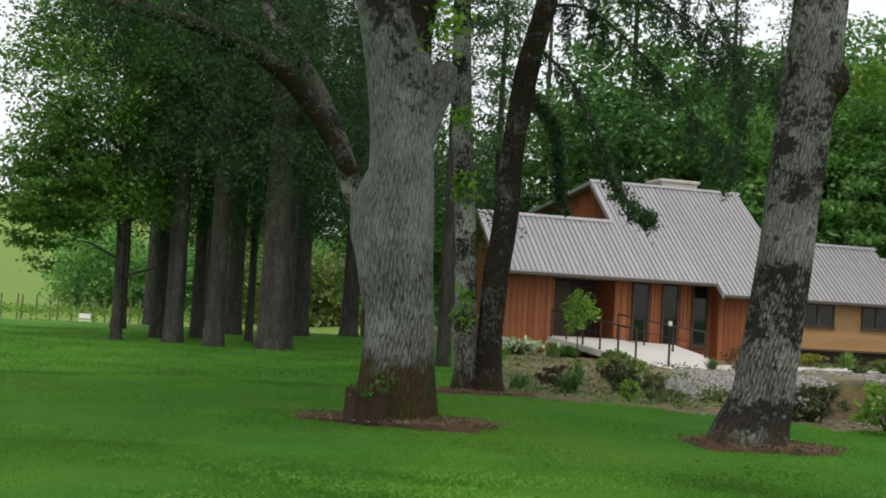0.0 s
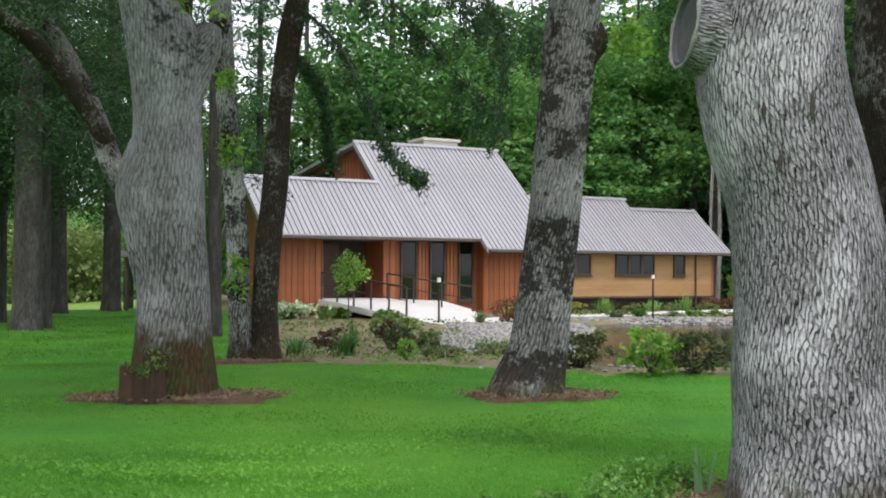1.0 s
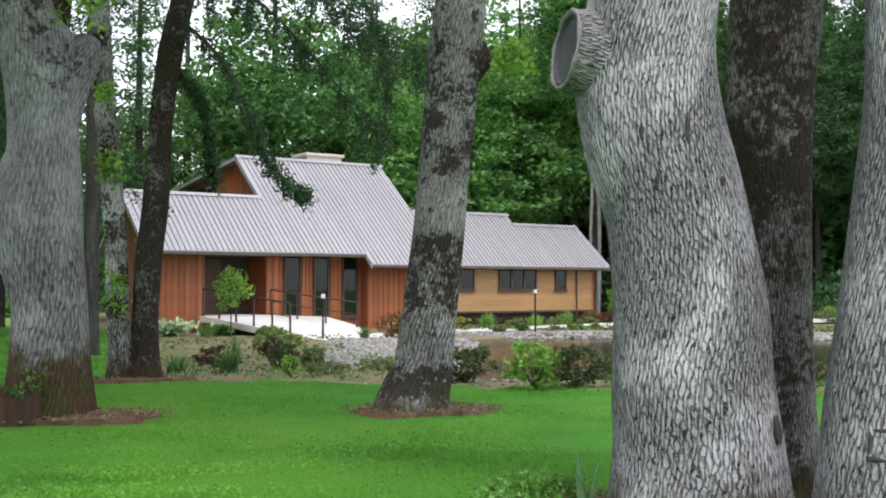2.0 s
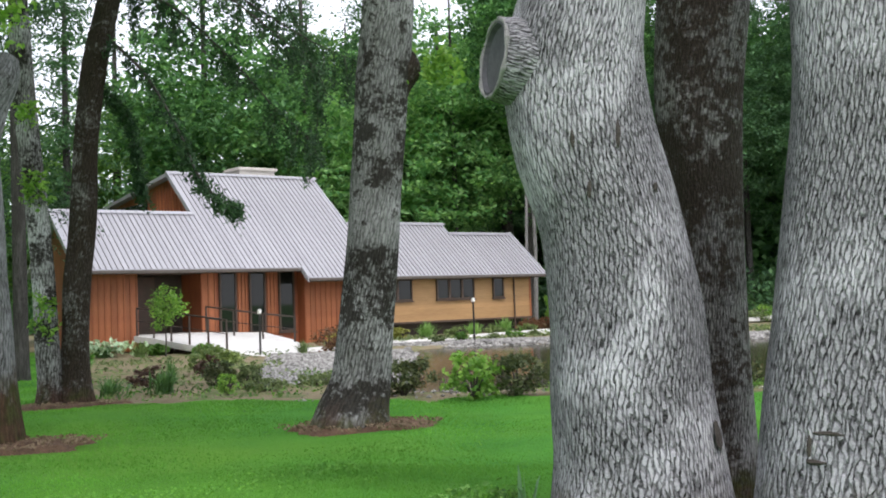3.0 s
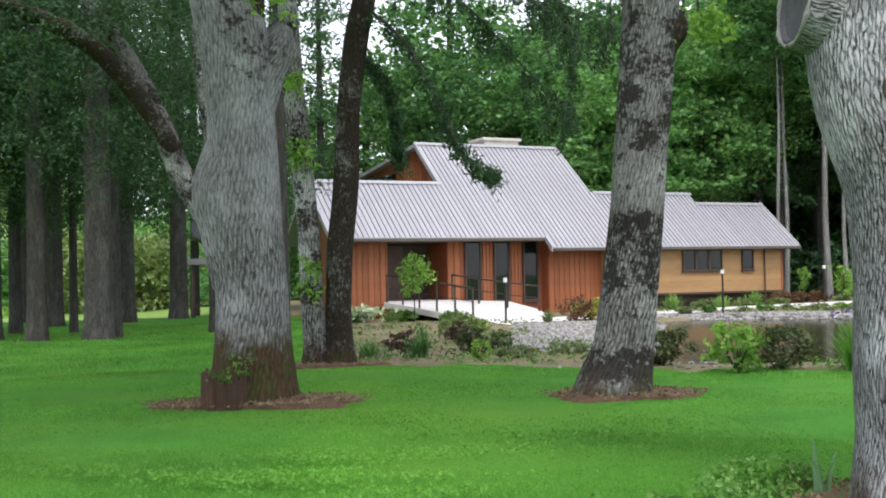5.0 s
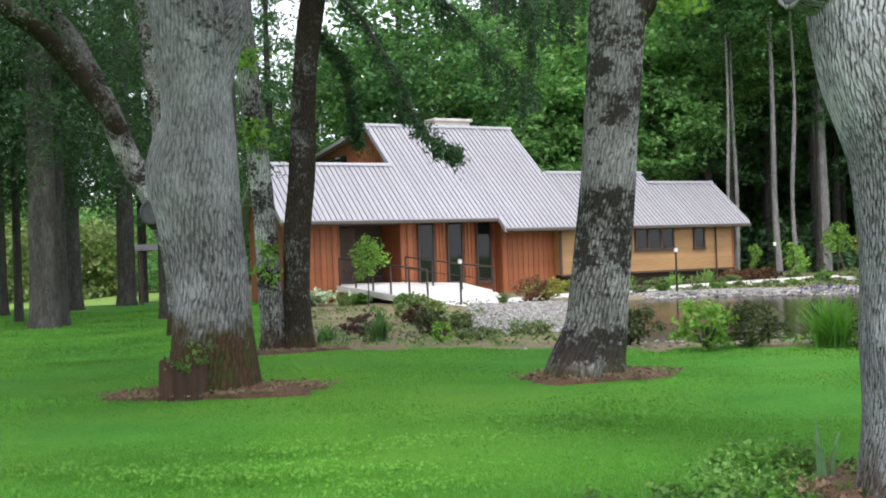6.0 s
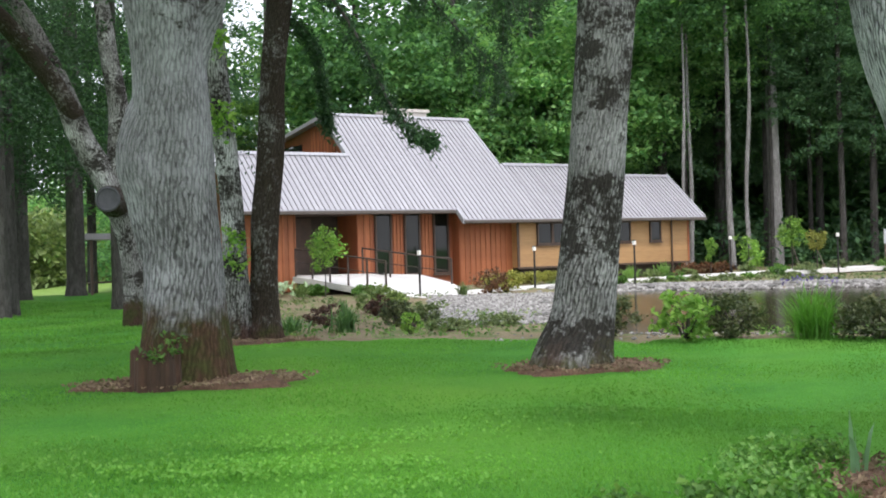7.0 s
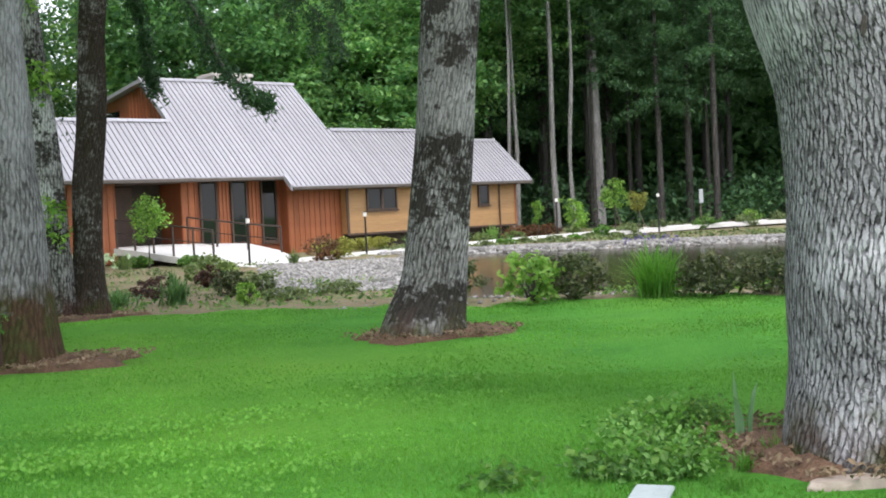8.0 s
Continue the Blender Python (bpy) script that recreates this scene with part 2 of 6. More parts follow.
LEAF_LIME = leaf("young_leaves_yellow_green", (0.12, 0.27, 0.05), (0.31, 0.50, 0.12), 0.45)
LEAF_DEEP = leaf("shrub_leaves_dark_green", (0.035, 0.06, 0.025), (0.15, 0.17, 0.08), 0.25)
LEAF_MAROON = leaf("shrub_leaves_maroon", (0.04, 0.02, 0.018), (0.12, 0.07, 0.05), 0.2)
LEAF_SAGE = leaf("shrub_leaves_yellow_sage", (0.11, 0.18, 0.06), (0.3, 0.38, 0.15), 0.3)
LEAF_GOLD = leaf("shrub_leaves_golden", (0.2, 0.22, 0.05), (0.42, 0.43, 0.12), 0.3)
BLADE_LIGHT = leaf("light_grass_blades", (0.16, 0.32, 0.09), (0.3, 0.48, 0.17), 0.4)
BLADE_SAGE = leaf("sage_grass_blades", (0.12, 0.19, 0.07), (0.24, 0.33, 0.14), 0.3)
LEAF_RED = leaf("shrub_leaves_russet", (0.10, 0.045, 0.025), (0.22, 0.12, 0.06), 0.2)
LEAF_GREY = leaf("shrub_leaves_grey_green", (0.085, 0.13, 0.055), (0.23, 0.29, 0.13), 0.3)
BLADE = leaf("grass_blades", (0.11, 0.30, 0.048), (0.135, 0.335, 0.06), 0.5)
CLOVER = leaf("clover_leaves", (0.12, 0.315, 0.052), (0.165, 0.37, 0.07), 0.45)
LEAF_WEED = leaf("weed_leaves_light_green", (0.10, 0.26, 0.06), (0.25, 0.46, 0.14), 0.4)
BLADE_PALE = leaf("young_iris_blades_blue_green", (0.13, 0.28, 0.15), (0.2, 0.37, 0.21), 0.35)
BLADE_BLUE = leaf("iris_blades", (0.075, 0.18, 0.06), (0.17, 0.32, 0.12), 0.35)
PETAL_PURPLE = leaf("iris_petals_violet", (0.10, 0.07, 0.28), (0.22, 0.17, 0.5), 0.3)
PETAL_WHITE = leaf("white_petals", (0.42, 0.58, 0.42), (0.74, 0.85, 0.72), 0.2)
NEEDLE = leaf("fir_needles_dark_green", (0.025, 0.064, 0.034), (0.07, 0.145, 0.065), 0.35)
NEEDLE_MID = leaf("conifer_needles_green", (0.038, 0.105, 0.052), (0.115, 0.235, 0.105), 0.4)

# ---- the plan of the ground ----
HUB = (0.1, 0.9)


def bearing(x, y):
    return np.degrees(np.arctan2(np.asarray(x, float) - HUB[0], np.asarray(y, float) - HUB[1]))


def ground_z(x, y):
    """A lawn that swells under the oaks, falls to a pond and lies level round the house; a field drops away beyond the grove."""
    x, y = np.asarray(x, float), np.asarray(y, float)
    d, a = np.hypot(x - HUB[0], y - HUB[1]), bearing(x, y)
    z = np.interp(d, [0, 4, 9.5, 14, 17, 24, 32, 45, 60, 100], [0.40, 0.41, 0.43, 0.43, 0.3, 0.18, 0.14, 0.17, 0.2, 0.3])
    z = z - 0.85 * step(d, 46, 62) * (1 - step(a, 10, 17)) * step(y, 0, 20)
    hill = step(d, 95, 420) * (1 - step(a, -1, 14)) * step(a, -60, -20) * 11
    ridge = step(d, 500, 1500) * 150 * (0.6 + 0.4 * np.sin(a * 0.21 + 1.0))
    pond = step(a, 36.5, 41) * (1 - step(a, 84, 92)) * step(d, 15.2, 17.5) * (1 - step(d, 35.2, 37.8))
    return z + hill + ridge * (1 - step(a, 60, 120)) * step(a, -120, -60) - 0.95 * pond


def bed_mask(x, y):
    """1 where soil, mulch and stones replace the grass."""
    d, a = np.hypot(x - HUB[0], y - HUB[1]), bearing(x, y)
    edge = 14.9 - 1.6 * step(a, 27, 38) + 0.25 * np.sin(a * 0.9) + 0.15 * np.sin(a * 2.3)
    bed = step(a, 20.5, 22.5) * (1 - step(a, 85, 90)) * step(d, edge, edge + 0.5) * (1 - step(d, 43, 46))
    wood = step(a, 15, 19) * (1 - step(a, 95, 105)) * step(d, 43, 46)
    return np.maximum(bed, wood)


def axis(fine, coarse):
    return np.unique(np.concatenate([fine] + coarse))


gx = axis(np.arange(-6, 40.01, 0.3), [np.arange(-60, -6, 3.0), np.arange(41, 120, 3.0), np.geomspace(120, 2600, 22), -np.geomspace(60, 2600, 22)])
gy = axis(np.arange(-4, 44.01, 0.3), [np.arange(-40, -4, 3.0), np.arange(45, 140, 3.0), np.geomspace(140, 2600, 26), -np.geomspace(40, 2600, 14)])
X, Y = np.meshgrid(gx, gy)
Zg = ground_z(X, Y)
rng = np.random.default_rng(5)
near = np.hypot(X, Y) < 48
Zg = Zg + near * (0.02 * np.sin(X * 1.7 + 0.6 * np.sin(Y * 1.3)) * np.sin(Y * 1.1 + 0.4) + bed_mask(X, Y) * rng.normal(0, 0.018, X.shape))


def ground_material():
    m, n, l, s = material("lawn_soil_and_field")
    at = mapped(n, l)
    bed = n.new("ShaderNodeAttribute")
    bed.attribute_name = "bed"
    field = n.new("ShaderNodeAttribute")
    field.attribute_name = "field"
    wide, mid, fine = noise_of(n, l, at, 0.35, 4), noise_of(n, l, at, 1.6, 4), noise_of(n, l, at, 28, 5, 0.7)
    grass = ramp(n, l, mid, (0.3, (0.046, 0.178, 0.022)), (0.7, (0.070, 0.24, 0.03)))
    grass = mix(n, l, ramp(n, l, wide, (0.42, (0, 0, 0)), (0.66, (0.8, 0.8, 0.8))), grass, (0.115, 0.26, 0.03))
    grass = mix(n, l, 0.35, grass, mix(n, l, 1.0, grass, ramp(n, l, fine, (0.3, (0.35, 0.4, 0.3)), (0.7, (1.5, 1.5, 1.3))), "MULTIPLY"))
    hay = ramp(n, l, mid, (0.3, (0.11, 0.20, 0.035)), (0.7, (0.21, 0.31, 0.08)))
    grass = mix(n, l, field.outputs["Fac"], grass, hay)
    soil = ramp(n, l, mix(n, l, 0.5, fine, mid), (0.3, (0.13, 0.10, 0.062)), (0.7, (0.32, 0.27, 0.175)))
    weeds = ramp(n, l, mid, (0.48, (0, 0, 0)), (0.6, (0.75, 0.75, 0.75)))
    soil = mix(n, l, weeds, soil, (0.085, 0.13, 0.035))
    edge = mix(n, l, 0.35, bed.outputs["Fac"], mid)
    k = ramp(n, l, edge, (0.42, (0, 0, 0)), (0.52, (1, 1, 1)))
    l.new(mix(n, l, k, grass, soil), s.inputs["Base Color"])
    s.inputs["Roughness"].default_value = 0.9
    s.inputs["Specular IOR Level"].default_value = 0.1
    bump(n, l, fine, 0.7, 0.03, s)
    return m


GROUND = ground_material()
nx = len(gx)
idx = np.arange(X.size).reshape(X.shape)
faces = np.stack([idx[:-1, :-1], idx[:-1, 1:], idx[1:, 1:], idx[1:, :-1]], -1).reshape(-1, 4)
me = quads("ground", np.stack([X, Y, Zg], -1).reshape(-1, 3), faces, GROUND, True)
me.attributes.new("bed", "FLOAT", "POINT").data.foreach_set("value", bed_mask(X, Y).ravel())
me.attributes.new("field", "FLOAT", "POINT").data.foreach_set("value", (step(np.hypot(X, Y), 46, 55) * (1 - step(bearing(X, Y), 14, 22))).ravel())
tagged(new("ground", me), "green lawn with soil beds and a distant field", "ground", kind="structure")


def gz(x, y):
    return float(ground_z(x, y))


# ---- pond ----
def pond_material():
    m, n, l, s = material("pond_water")
    at = mapped(n, l)
    l.new(ramp(n, l, noise_of(n, l, at, 0.5), (0.3, (0.026, 0.024, 0.011)), (0.7, (0.042, 0.038, 0.018))), s.inputs["Base Color"])
    s.inputs["Roughness"].default_value = 0.12
    s.inputs["IOR"].default_value = 1.11
    bump(n, l, noise_of(n, l, mapped(n, l, (1, 2.2, 1)), 2.0, 3), 0.05, 0.02, s)
    return m


def fan(a0, a1, d0, d1, z, na=40, nd=6):
    g = Geo()
    for i in range(na + 1):
        a = radians(a0 + (a1 - a0) * i / na)
        for j in range(nd + 1):
            d = d0 + (d1 - d0) * j / nd
            g.v.append((HUB[0] + d * math.sin(a), HUB[1] + d * math.cos(a), z))
    g.f = [(i * (nd + 1) + j, i * (nd + 1) + j + 1, (i + 1) * (nd + 1) + j + 1, (i + 1) * (nd + 1) + j) for i in range(na) for j in range(nd)]
    return g


tagged(part("pond_water", fan(36.5, 92, 15.2, 38.0, 0.04), pond_material()), "still brown-green pond water with stony banks", "pond", kind="structure")

# ---- paths ----
CONCRETE = rough_paint("pale_concrete", (0.50, 0.49, 0.46), (0.68, 0.67, 0.64), 2.5, 0.85)


def strip(pts, half, thick, z=None):
    """A slab that follows a line."""
    g = Geo()
    pts = [Vector(p) for p in pts]
    for i, p in enumerate(pts):
        d = (pts[min(i + 1, len(pts) - 1)] - pts[max(i - 1, 0)]).normalized()
        s = Vector((d.y, -d.x, 0)).normalized() * half
        for q in (p - s, p + s):
            g.v += [(q.x, q.y, q.z), (q.x, q.y, q.z - thick)]
    for i in range(len(pts) - 1):
        a, b = i * 4, i * 4 + 4
        g.f += [(a, a + 2, b + 2, b), (a + 1, b + 1, b + 3, a + 3), (a, b, b + 1, a + 1), (a + 2, a + 3, b + 3, b + 2)]
    g.f += [(0, 1, 3, 2), (len(pts) * 4 - 4, len(pts) * 4 - 2, len(pts) * 4 - 1, len(pts) * 4 - 3)]
    return g


def smooth_line(pts, n=8):
    pts = [Vector(p) for p in pts]
    out = []
    for i in range(len(pts) - 1):
        a, b, c, d = pts[max(i - 1, 0)], pts[i], pts[i + 1], pts[min(i + 2, len(pts) - 1)]
        for k in range(n):
            t = k / n
            out.append(0.5 * (2 * b + (c - a) * t + (2 * a - 5 * b + 4 * c - d) * t * t + (3 * b - a - 3 * c + d) * t ** 3))
    return out + [pts[-1]]


PATH_LINE = smooth_line([(18.3, 30.9, 0.155), (20.0, 32.0, 0.17), (23.0, 32.5, 0.2), (27, 32.9, 0.24), (32, 32.8, 0.31), (37.5, 31.9, 0.38), (44, 29.8, 0.42), (52, 26.3, 0.45)])
tagged(part("footpath", strip(PATH_LINE, 0.95, 0.15), CONCRETE), "pale concrete garden path round the pond", "path", kind="structure")

# ---- the house ----
SLOPE = 0.824
EAVE_Y, EAVE_Z = 36.293, 2.61


def roof_y(z):
    return EAVE_Y + (z - EAVE_Z) / SLOPE


def metal_material():
    m, n, l, s = material("standing_seam_metal")
    o = n.new("ShaderNodeObjectInfo")
    at = mapped(n, l)
    streak = noise_of(n, l, mapped(n, l, (5, 0.35, 0.35)), 1.2, 5)
    c = ramp(n, l, mix(n, l, 0.35, streak, o.outputs["Random"]), (0.25, (0.35, 0.345, 0.37)), (0.75, (0.43, 0.425, 0.45)))
    l.new(c, s.inputs["Base Color"])
    s.inputs["Metallic"].default_value, s.inputs["Roughness"].default_value = 0.25, 0.42
    bump(n, l, noise_of(n, l, at, 1.2, 2), 0.15, 0.02, s)
    return m


METAL = metal_material()
# Darker copy of METAL; shade along the seams is put in its colour.
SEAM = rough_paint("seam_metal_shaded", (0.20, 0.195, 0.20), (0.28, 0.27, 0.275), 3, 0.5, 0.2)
CEDAR = rough_paint("cedar_boards_red", (0.25, 0.075, 0.028), (0.44, 0.15, 0.055), 1.3, 0.65, 0, (3, 3, 0.5), 0.3, 0.006, 0.16)
CEDAR_DARK = rough_paint("cedar_wall_red", (0.20, 0.055, 0.021), (0.33, 0.10, 0.036), 1.2, 0.65, 0, (3, 3, 0.5), 0.3, 0.006)
TAN = rough_paint("tan_lap_siding", (0.33, 0.185, 0.075), (0.47, 0.275, 0.115), 1.2, 0.6, 0, (0.4, 3, 3), 0.25, 0.005, 0.08)
TRIM = rough_paint("brown_trim", (0.05, 0.032, 0.022), (0.10, 0.06, 0.04), 3, 0.6)
GUTTER = rough_paint("brown_gutter_metal", (0.075, 0.06, 0.052), (0.12, 0.10, 0.085), 3, 0.45, 0.3)
# Dark brown puts the shade of porch, crawl space and window depths into colour.
SHADE_PAINT = rough_paint("painted_interior_shade", (0.03, 0.022, 0.018), (0.06, 0.042, 0.032), 1, 0.8)
RAIL = rough_paint("bronze_rail", (0.045, 0.032, 0.026), (0.08, 0.06, 0.048), 6, 0.5, 0.5)
STUCCO = rough_paint("pale_chimney_cap", (0.46, 0.42, 0.38), (0.60, 0.56, 0.52), 2, 0.8)


def glass_material():
    m, n, l, s = material("window_glass")
    s.inputs["Base Color"].default_value = (0.012, 0.014, 0.013, 1)
    s.inputs["Roughness"].default_value = 0.03
    s.inputs["Specular IOR Level"].default_value = 0.35
    bump(n, l, noise_of(n, l, mapped(n, l), 0.7, 2), 0.02, 0.02, s)
    return m


GLASS = glass_material()

house = thing("house", "single-storey cedar house with grey standing-seam metal roof", "house", (23, 39, 0.1))


def top_z(x):
    """The height at which the front roof plane ends."""
    return 5.195 if x < 19.0 else 6.965 if x < 25.52 else 4.9 if x < 30.39 else 4.46


def low_z(x):
    return 3.005 if x < 22.14 else EAVE_Z


# front slope: one panel between two seams
edges = [13.64]
for stop in (19.0, 22.14, 25.52, 30.39, 33.95):
    k = max(1, round((stop - edges[-1]) / 0.196))
    a = edges[-1]
    edges += [a + (stop - a) * (i + 1) / k for i in range(k)]
g = Geo()
for stretch in ((13.64, 19.0), (19.0, 22.14), (22.14, 25.52), (25.52, 30.39), (30.39, 33.95)):
    mid = sum(stretch) / 2
    z0, z1 = low_z(mid), top_z(mid)
    y0, y1 = roof_y(z0), roof_y(z1)
    g.add([(stretch[0], y0, z0 - 0.03), (stretch[1], y0, z0 - 0.03), (stretch[1], y1, z1 - 0.03), (stretch[0], y1, z1 - 0.03),
           (stretch[0], y0 + 0.02, z0 - 0.16), (stretch[1], y0 + 0.02, z0 - 0.16), (stretch[1], y1, z1 - 0.16), (stretch[0], y1, z1 - 0.16)],
          [(0, 1, 2, 3), (7, 6, 5, 4), (0, 4, 5, 1), (3, 2, 6, 7), (0, 3, 7, 4), (1, 5, 6, 2)])
roof = part("roof", g, TRIM, house, "grey standing-seam metal roof")
pan_cache = {}
for a, b in zip(edges[:-1], edges[1:]):
    mid = (a + b) / 2
    z0, z1, w = low_z(mid), top_z(mid), b - a
    key = (round(w, 3), z0, z1)
    if key not in pan_cache:
        y0, y1 = roof_y(z0), roof_y(z1)
        p = Geo()
        p.add([(0, y0, z0), (w, y0, z0), (w, y1, z1), (0, y1, z1), (0, y0, z0 - 0.025), (w, y0, z0 - 0.025)], [(0, 1, 2, 3), (0, 4, 5, 1)])
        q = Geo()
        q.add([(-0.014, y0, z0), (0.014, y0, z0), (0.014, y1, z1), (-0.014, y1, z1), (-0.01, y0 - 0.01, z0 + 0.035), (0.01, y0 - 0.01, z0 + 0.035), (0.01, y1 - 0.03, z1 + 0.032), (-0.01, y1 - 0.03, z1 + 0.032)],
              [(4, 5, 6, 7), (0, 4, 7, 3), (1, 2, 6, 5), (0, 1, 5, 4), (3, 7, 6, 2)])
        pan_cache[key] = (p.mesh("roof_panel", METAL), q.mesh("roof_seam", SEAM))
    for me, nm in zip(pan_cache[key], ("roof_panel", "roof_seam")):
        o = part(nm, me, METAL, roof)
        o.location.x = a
# ridge caps, verge trim and gutters
for x0, x1, z in ((13.6, 19.0, 5.195), (18.95, 25.72, 6.965), (25.7, 30.6, 4.9), (30.39, 34.0, 4.46)):
    y = roof_y(z)
    g = Geo().add([(x0, y - 0.16, z - 0.07), (x1, y - 0.16, z - 0.07), (x1, y, z + 0.05), (x0, y, z + 0.05), (x1, y + 0.16, z - 0.07), (x0, y + 0.16, z - 0.07)], [(0, 1, 2, 3), (3, 2, 4, 5), (0, 3, 5), (1, 4, 2)])
    part("ridge_cap", g, METAL, roof)
for x, za, zb in ((13.62, 3.005, 5.195), (18.98, 5.195, 6.965), (25.54, 4.9, 6.965), (30.41, 4.5, 4.9), (33.97, EAVE_Z, 4.5), (22.12, EAVE_Z, 3.005)):
    ya, yb = roof_y(za), roof_y(zb)
    g = Geo().add([(x - 0.04, ya, za + 0.055), (x + 0.04, ya, za + 0.055), (x + 0.04, yb, zb + 0.055), (x - 0.04, yb, zb + 0.055),
                   (x - 0.04, ya, za - 0.17), (x + 0.04, ya, za - 0.17), (x + 0.04, yb, zb - 0.17), (x - 0.04, yb, zb - 0.17)],
                  [(0, 1, 2, 3), (7, 6, 5, 4), (0, 4, 5, 1), (1, 5, 6, 2), (2, 6, 7, 3), (3, 7, 4, 0)])
    part("verge_trim", g, METAL, roof)
for x0, x1, z in ((13.6, 22.02, 3.005), (22.13, 34.0, EAVE_Z)):
    y = roof_y(z)
    part("gutter", Geo().box(x0, y - 0.10, z - 0.15, x1, y + 0.01, z - 0.03, None, 0.02), GUTTER, roof, "brown metal gutter")
# rear slopes
for x0, x1, z in ((13.64, 19.0, 5.195), (19.0, 25.52, 6.965), (25.52, 30.39, 4.9), (30.39, 33.95, 4.5)):
    y = roof_y(z)
    y2, z2 = (48.6, 6.1) if z > 6 else (2 * y - roof_y(3.0), 3.0)
    g = Geo().add([(x0, y, z), (x1, y, z), (x1, y2, z2), (x0, y2, z2), (x0, y, z - 0.14), (x1, y, z - 0.14), (x1, y2, z2 - 0.14), (x0, y2, z2 - 0.14)],
                  [(0, 1, 2, 3), (7, 6, 5, 4), (0, 3, 7, 4), (1, 5, 6, 2), (3, 2, 6, 7)])
    part("rear_roof_slope", g, METAL, roof)

# walls
WALL_Y, WING_Y, RED_Y = 37.8, 36.9, 37.3


def wall(name, x0, y0, z0, x1, y1, z1, mat, label=""):
    return part(name, Geo().box(x0, y0, z0, x1, y1, z1), mat, house, label)


front = wall("front_wall", 18.5, WALL_Y, 0.2, 22.5, WALL_Y + 0.16, 3.75, CEDAR_DARK, "red cedar board-and-batten wall")
left_wall = wall("front_wall", 14.0, WALL_Y, 0.2, 16.12, WALL_Y + 0.16, 3.75, CEDAR_DARK)
end_wall = wall("end_wall", 14.0, WALL_Y + 0.16, 0.2, 14.16, 41.3, 3.6, CEDAR_DARK)
part("gable_wall", Geo().add([(14.0, 37.96, 3.6), (14.0, 41.3, 3.6), (14.0, roof_y(5.1), 5.1), (14.16, 37.96, 3.6), (14.16, 41.3, 3.6), (14.16, roof_y(5.1), 5.1)], [(0, 2, 1), (3, 4, 5), (0, 3, 5, 2), (1, 2, 5, 4)]), CEDAR_DARK, house)
# back of the porch recess, its shade painted in
porch_back = wall("porch_wall", 16.12, 39.4, 0.2, 18.66, 39.56, 4.9, SHADE_PAINT, "porch wall with its shade painted dark")
wall("porch_wall", 16.0, WALL_Y + 0.16, 0.2, 16.12, 39.4, 3.6, CEDAR_DARK)
wall("porch_wall", 18.5, WALL_Y + 0.16, 0.2, 18.62, 39.4, 3.6, CEDAR_DARK)
wall("porch_ceiling", 16.12, 36.95, 2.86, 18.5, 39.4, 2.92, TRIM)
red = wall("entry_wall", 22.5, RED_Y, 0.1, 24.9, RED_Y + 0.16, 3.2, CEDAR_DARK)
wall("entry_wall", 22.5, RED_Y + 0.16, 0.1, 22.66, WALL_Y, 3.2, CEDAR_DARK)
wing = wall("wing_wall", 24.86, WING_Y, 0.76, 33.55, WING_Y + 0.16, 2.95, TAN, "tan lap-sided wing wall")
wall("wing_end_wall", 33.39, WING_Y + 0.16, 0.76, 33.55, 40.3, 3.0, TAN)
wall("wing_end_wall", 24.86, WING_Y + 0.16, 0.76, 25.0, RED_Y, 2.9, TAN)
wall("foundation", 25.2, WING_Y + 0.35, 0.0, 33.3, 40.2, 0.76, SHADE_PAINT, "dark box with the shade under the wing painted on")
wall("foundation", 14.2, WALL_Y + 0.3, 0.0, 24.8, 41.0, 0.7, SHADE_PAINT)
part("gable_wall", Geo().add([(33.39, 37.06, 2.9), (33.39, 40.1, 2.9), (33.39, roof_y(4.4), 4.4), (33.55, 37.06, 2.9), (33.55, 40.1, 2.9), (33.55, roof_y(4.4), 4.4)], [(0, 2, 1), (3, 4, 5), (0, 3, 5, 2), (1, 2, 5, 4)]), TAN, house)
# the upper gable over the lower roof
yg = roof_y(6.965)
ga = [(roof_y(4.9) + 0.3, 4.8), (roof_y(4.9) + 0.3, 4.98), (yg, 6.8), (48.3, 6.0), (48.3, 3.2), (43, 3.2)]
gab = part("upper_gable", Geo().add([(19.3, y, z) for y, z in ga] + [(19.46, y, z) for y, z in ga], [(0, 1, 2, 3, 4, 5), (11, 10, 9, 8, 7, 6)] + [(i, i + 6, (i + 1) % 6 + 6, (i + 1) % 6) for i in range(6)]), CEDAR_DARK, house, "red cedar gable")
part("upper_gable", Geo().add([(25.2, roof_y(4.2), 4.2), (25.2, 48.3, 3.2), (25.2, 48.3, 6.0), (25.2, yg, 6.8)], [(0, 1, 2, 3)]), CEDAR_DARK, house)
# dark panel over the rear part of the upper gable
part("gable_dark_panel", Geo().box(19.26, 44.2, 4.6, 19.297, 47.6, 6.0, None, 0.005), GLASS, house, "dark glossy panel on the gable")


def battens(parent, x0, x1, y, z0, z1, gap=0.22):
    me = Geo().box(-0.03, -0.035, 0, 0.03, 0, z1 - z0, None, 0.008).mesh("batten", CEDAR)
    me2 = Geo().box(-gap / 2 + 0.04, -0.014, 0, gap / 2 - 0.04, 0, z1 - z0).mesh("board", CEDAR)
    k = max(1, round((x1 - x0) / gap))
    for i in range(k + 1):
        part("batten", me, CEDAR, parent).location = (x0 + (x1 - x0) * i / k, y, z0)
        if i < k:
            part("board", me2, CEDAR, parent).location = (x0 + (x1 - x0) * (i + 0.5) / k, y, z0)


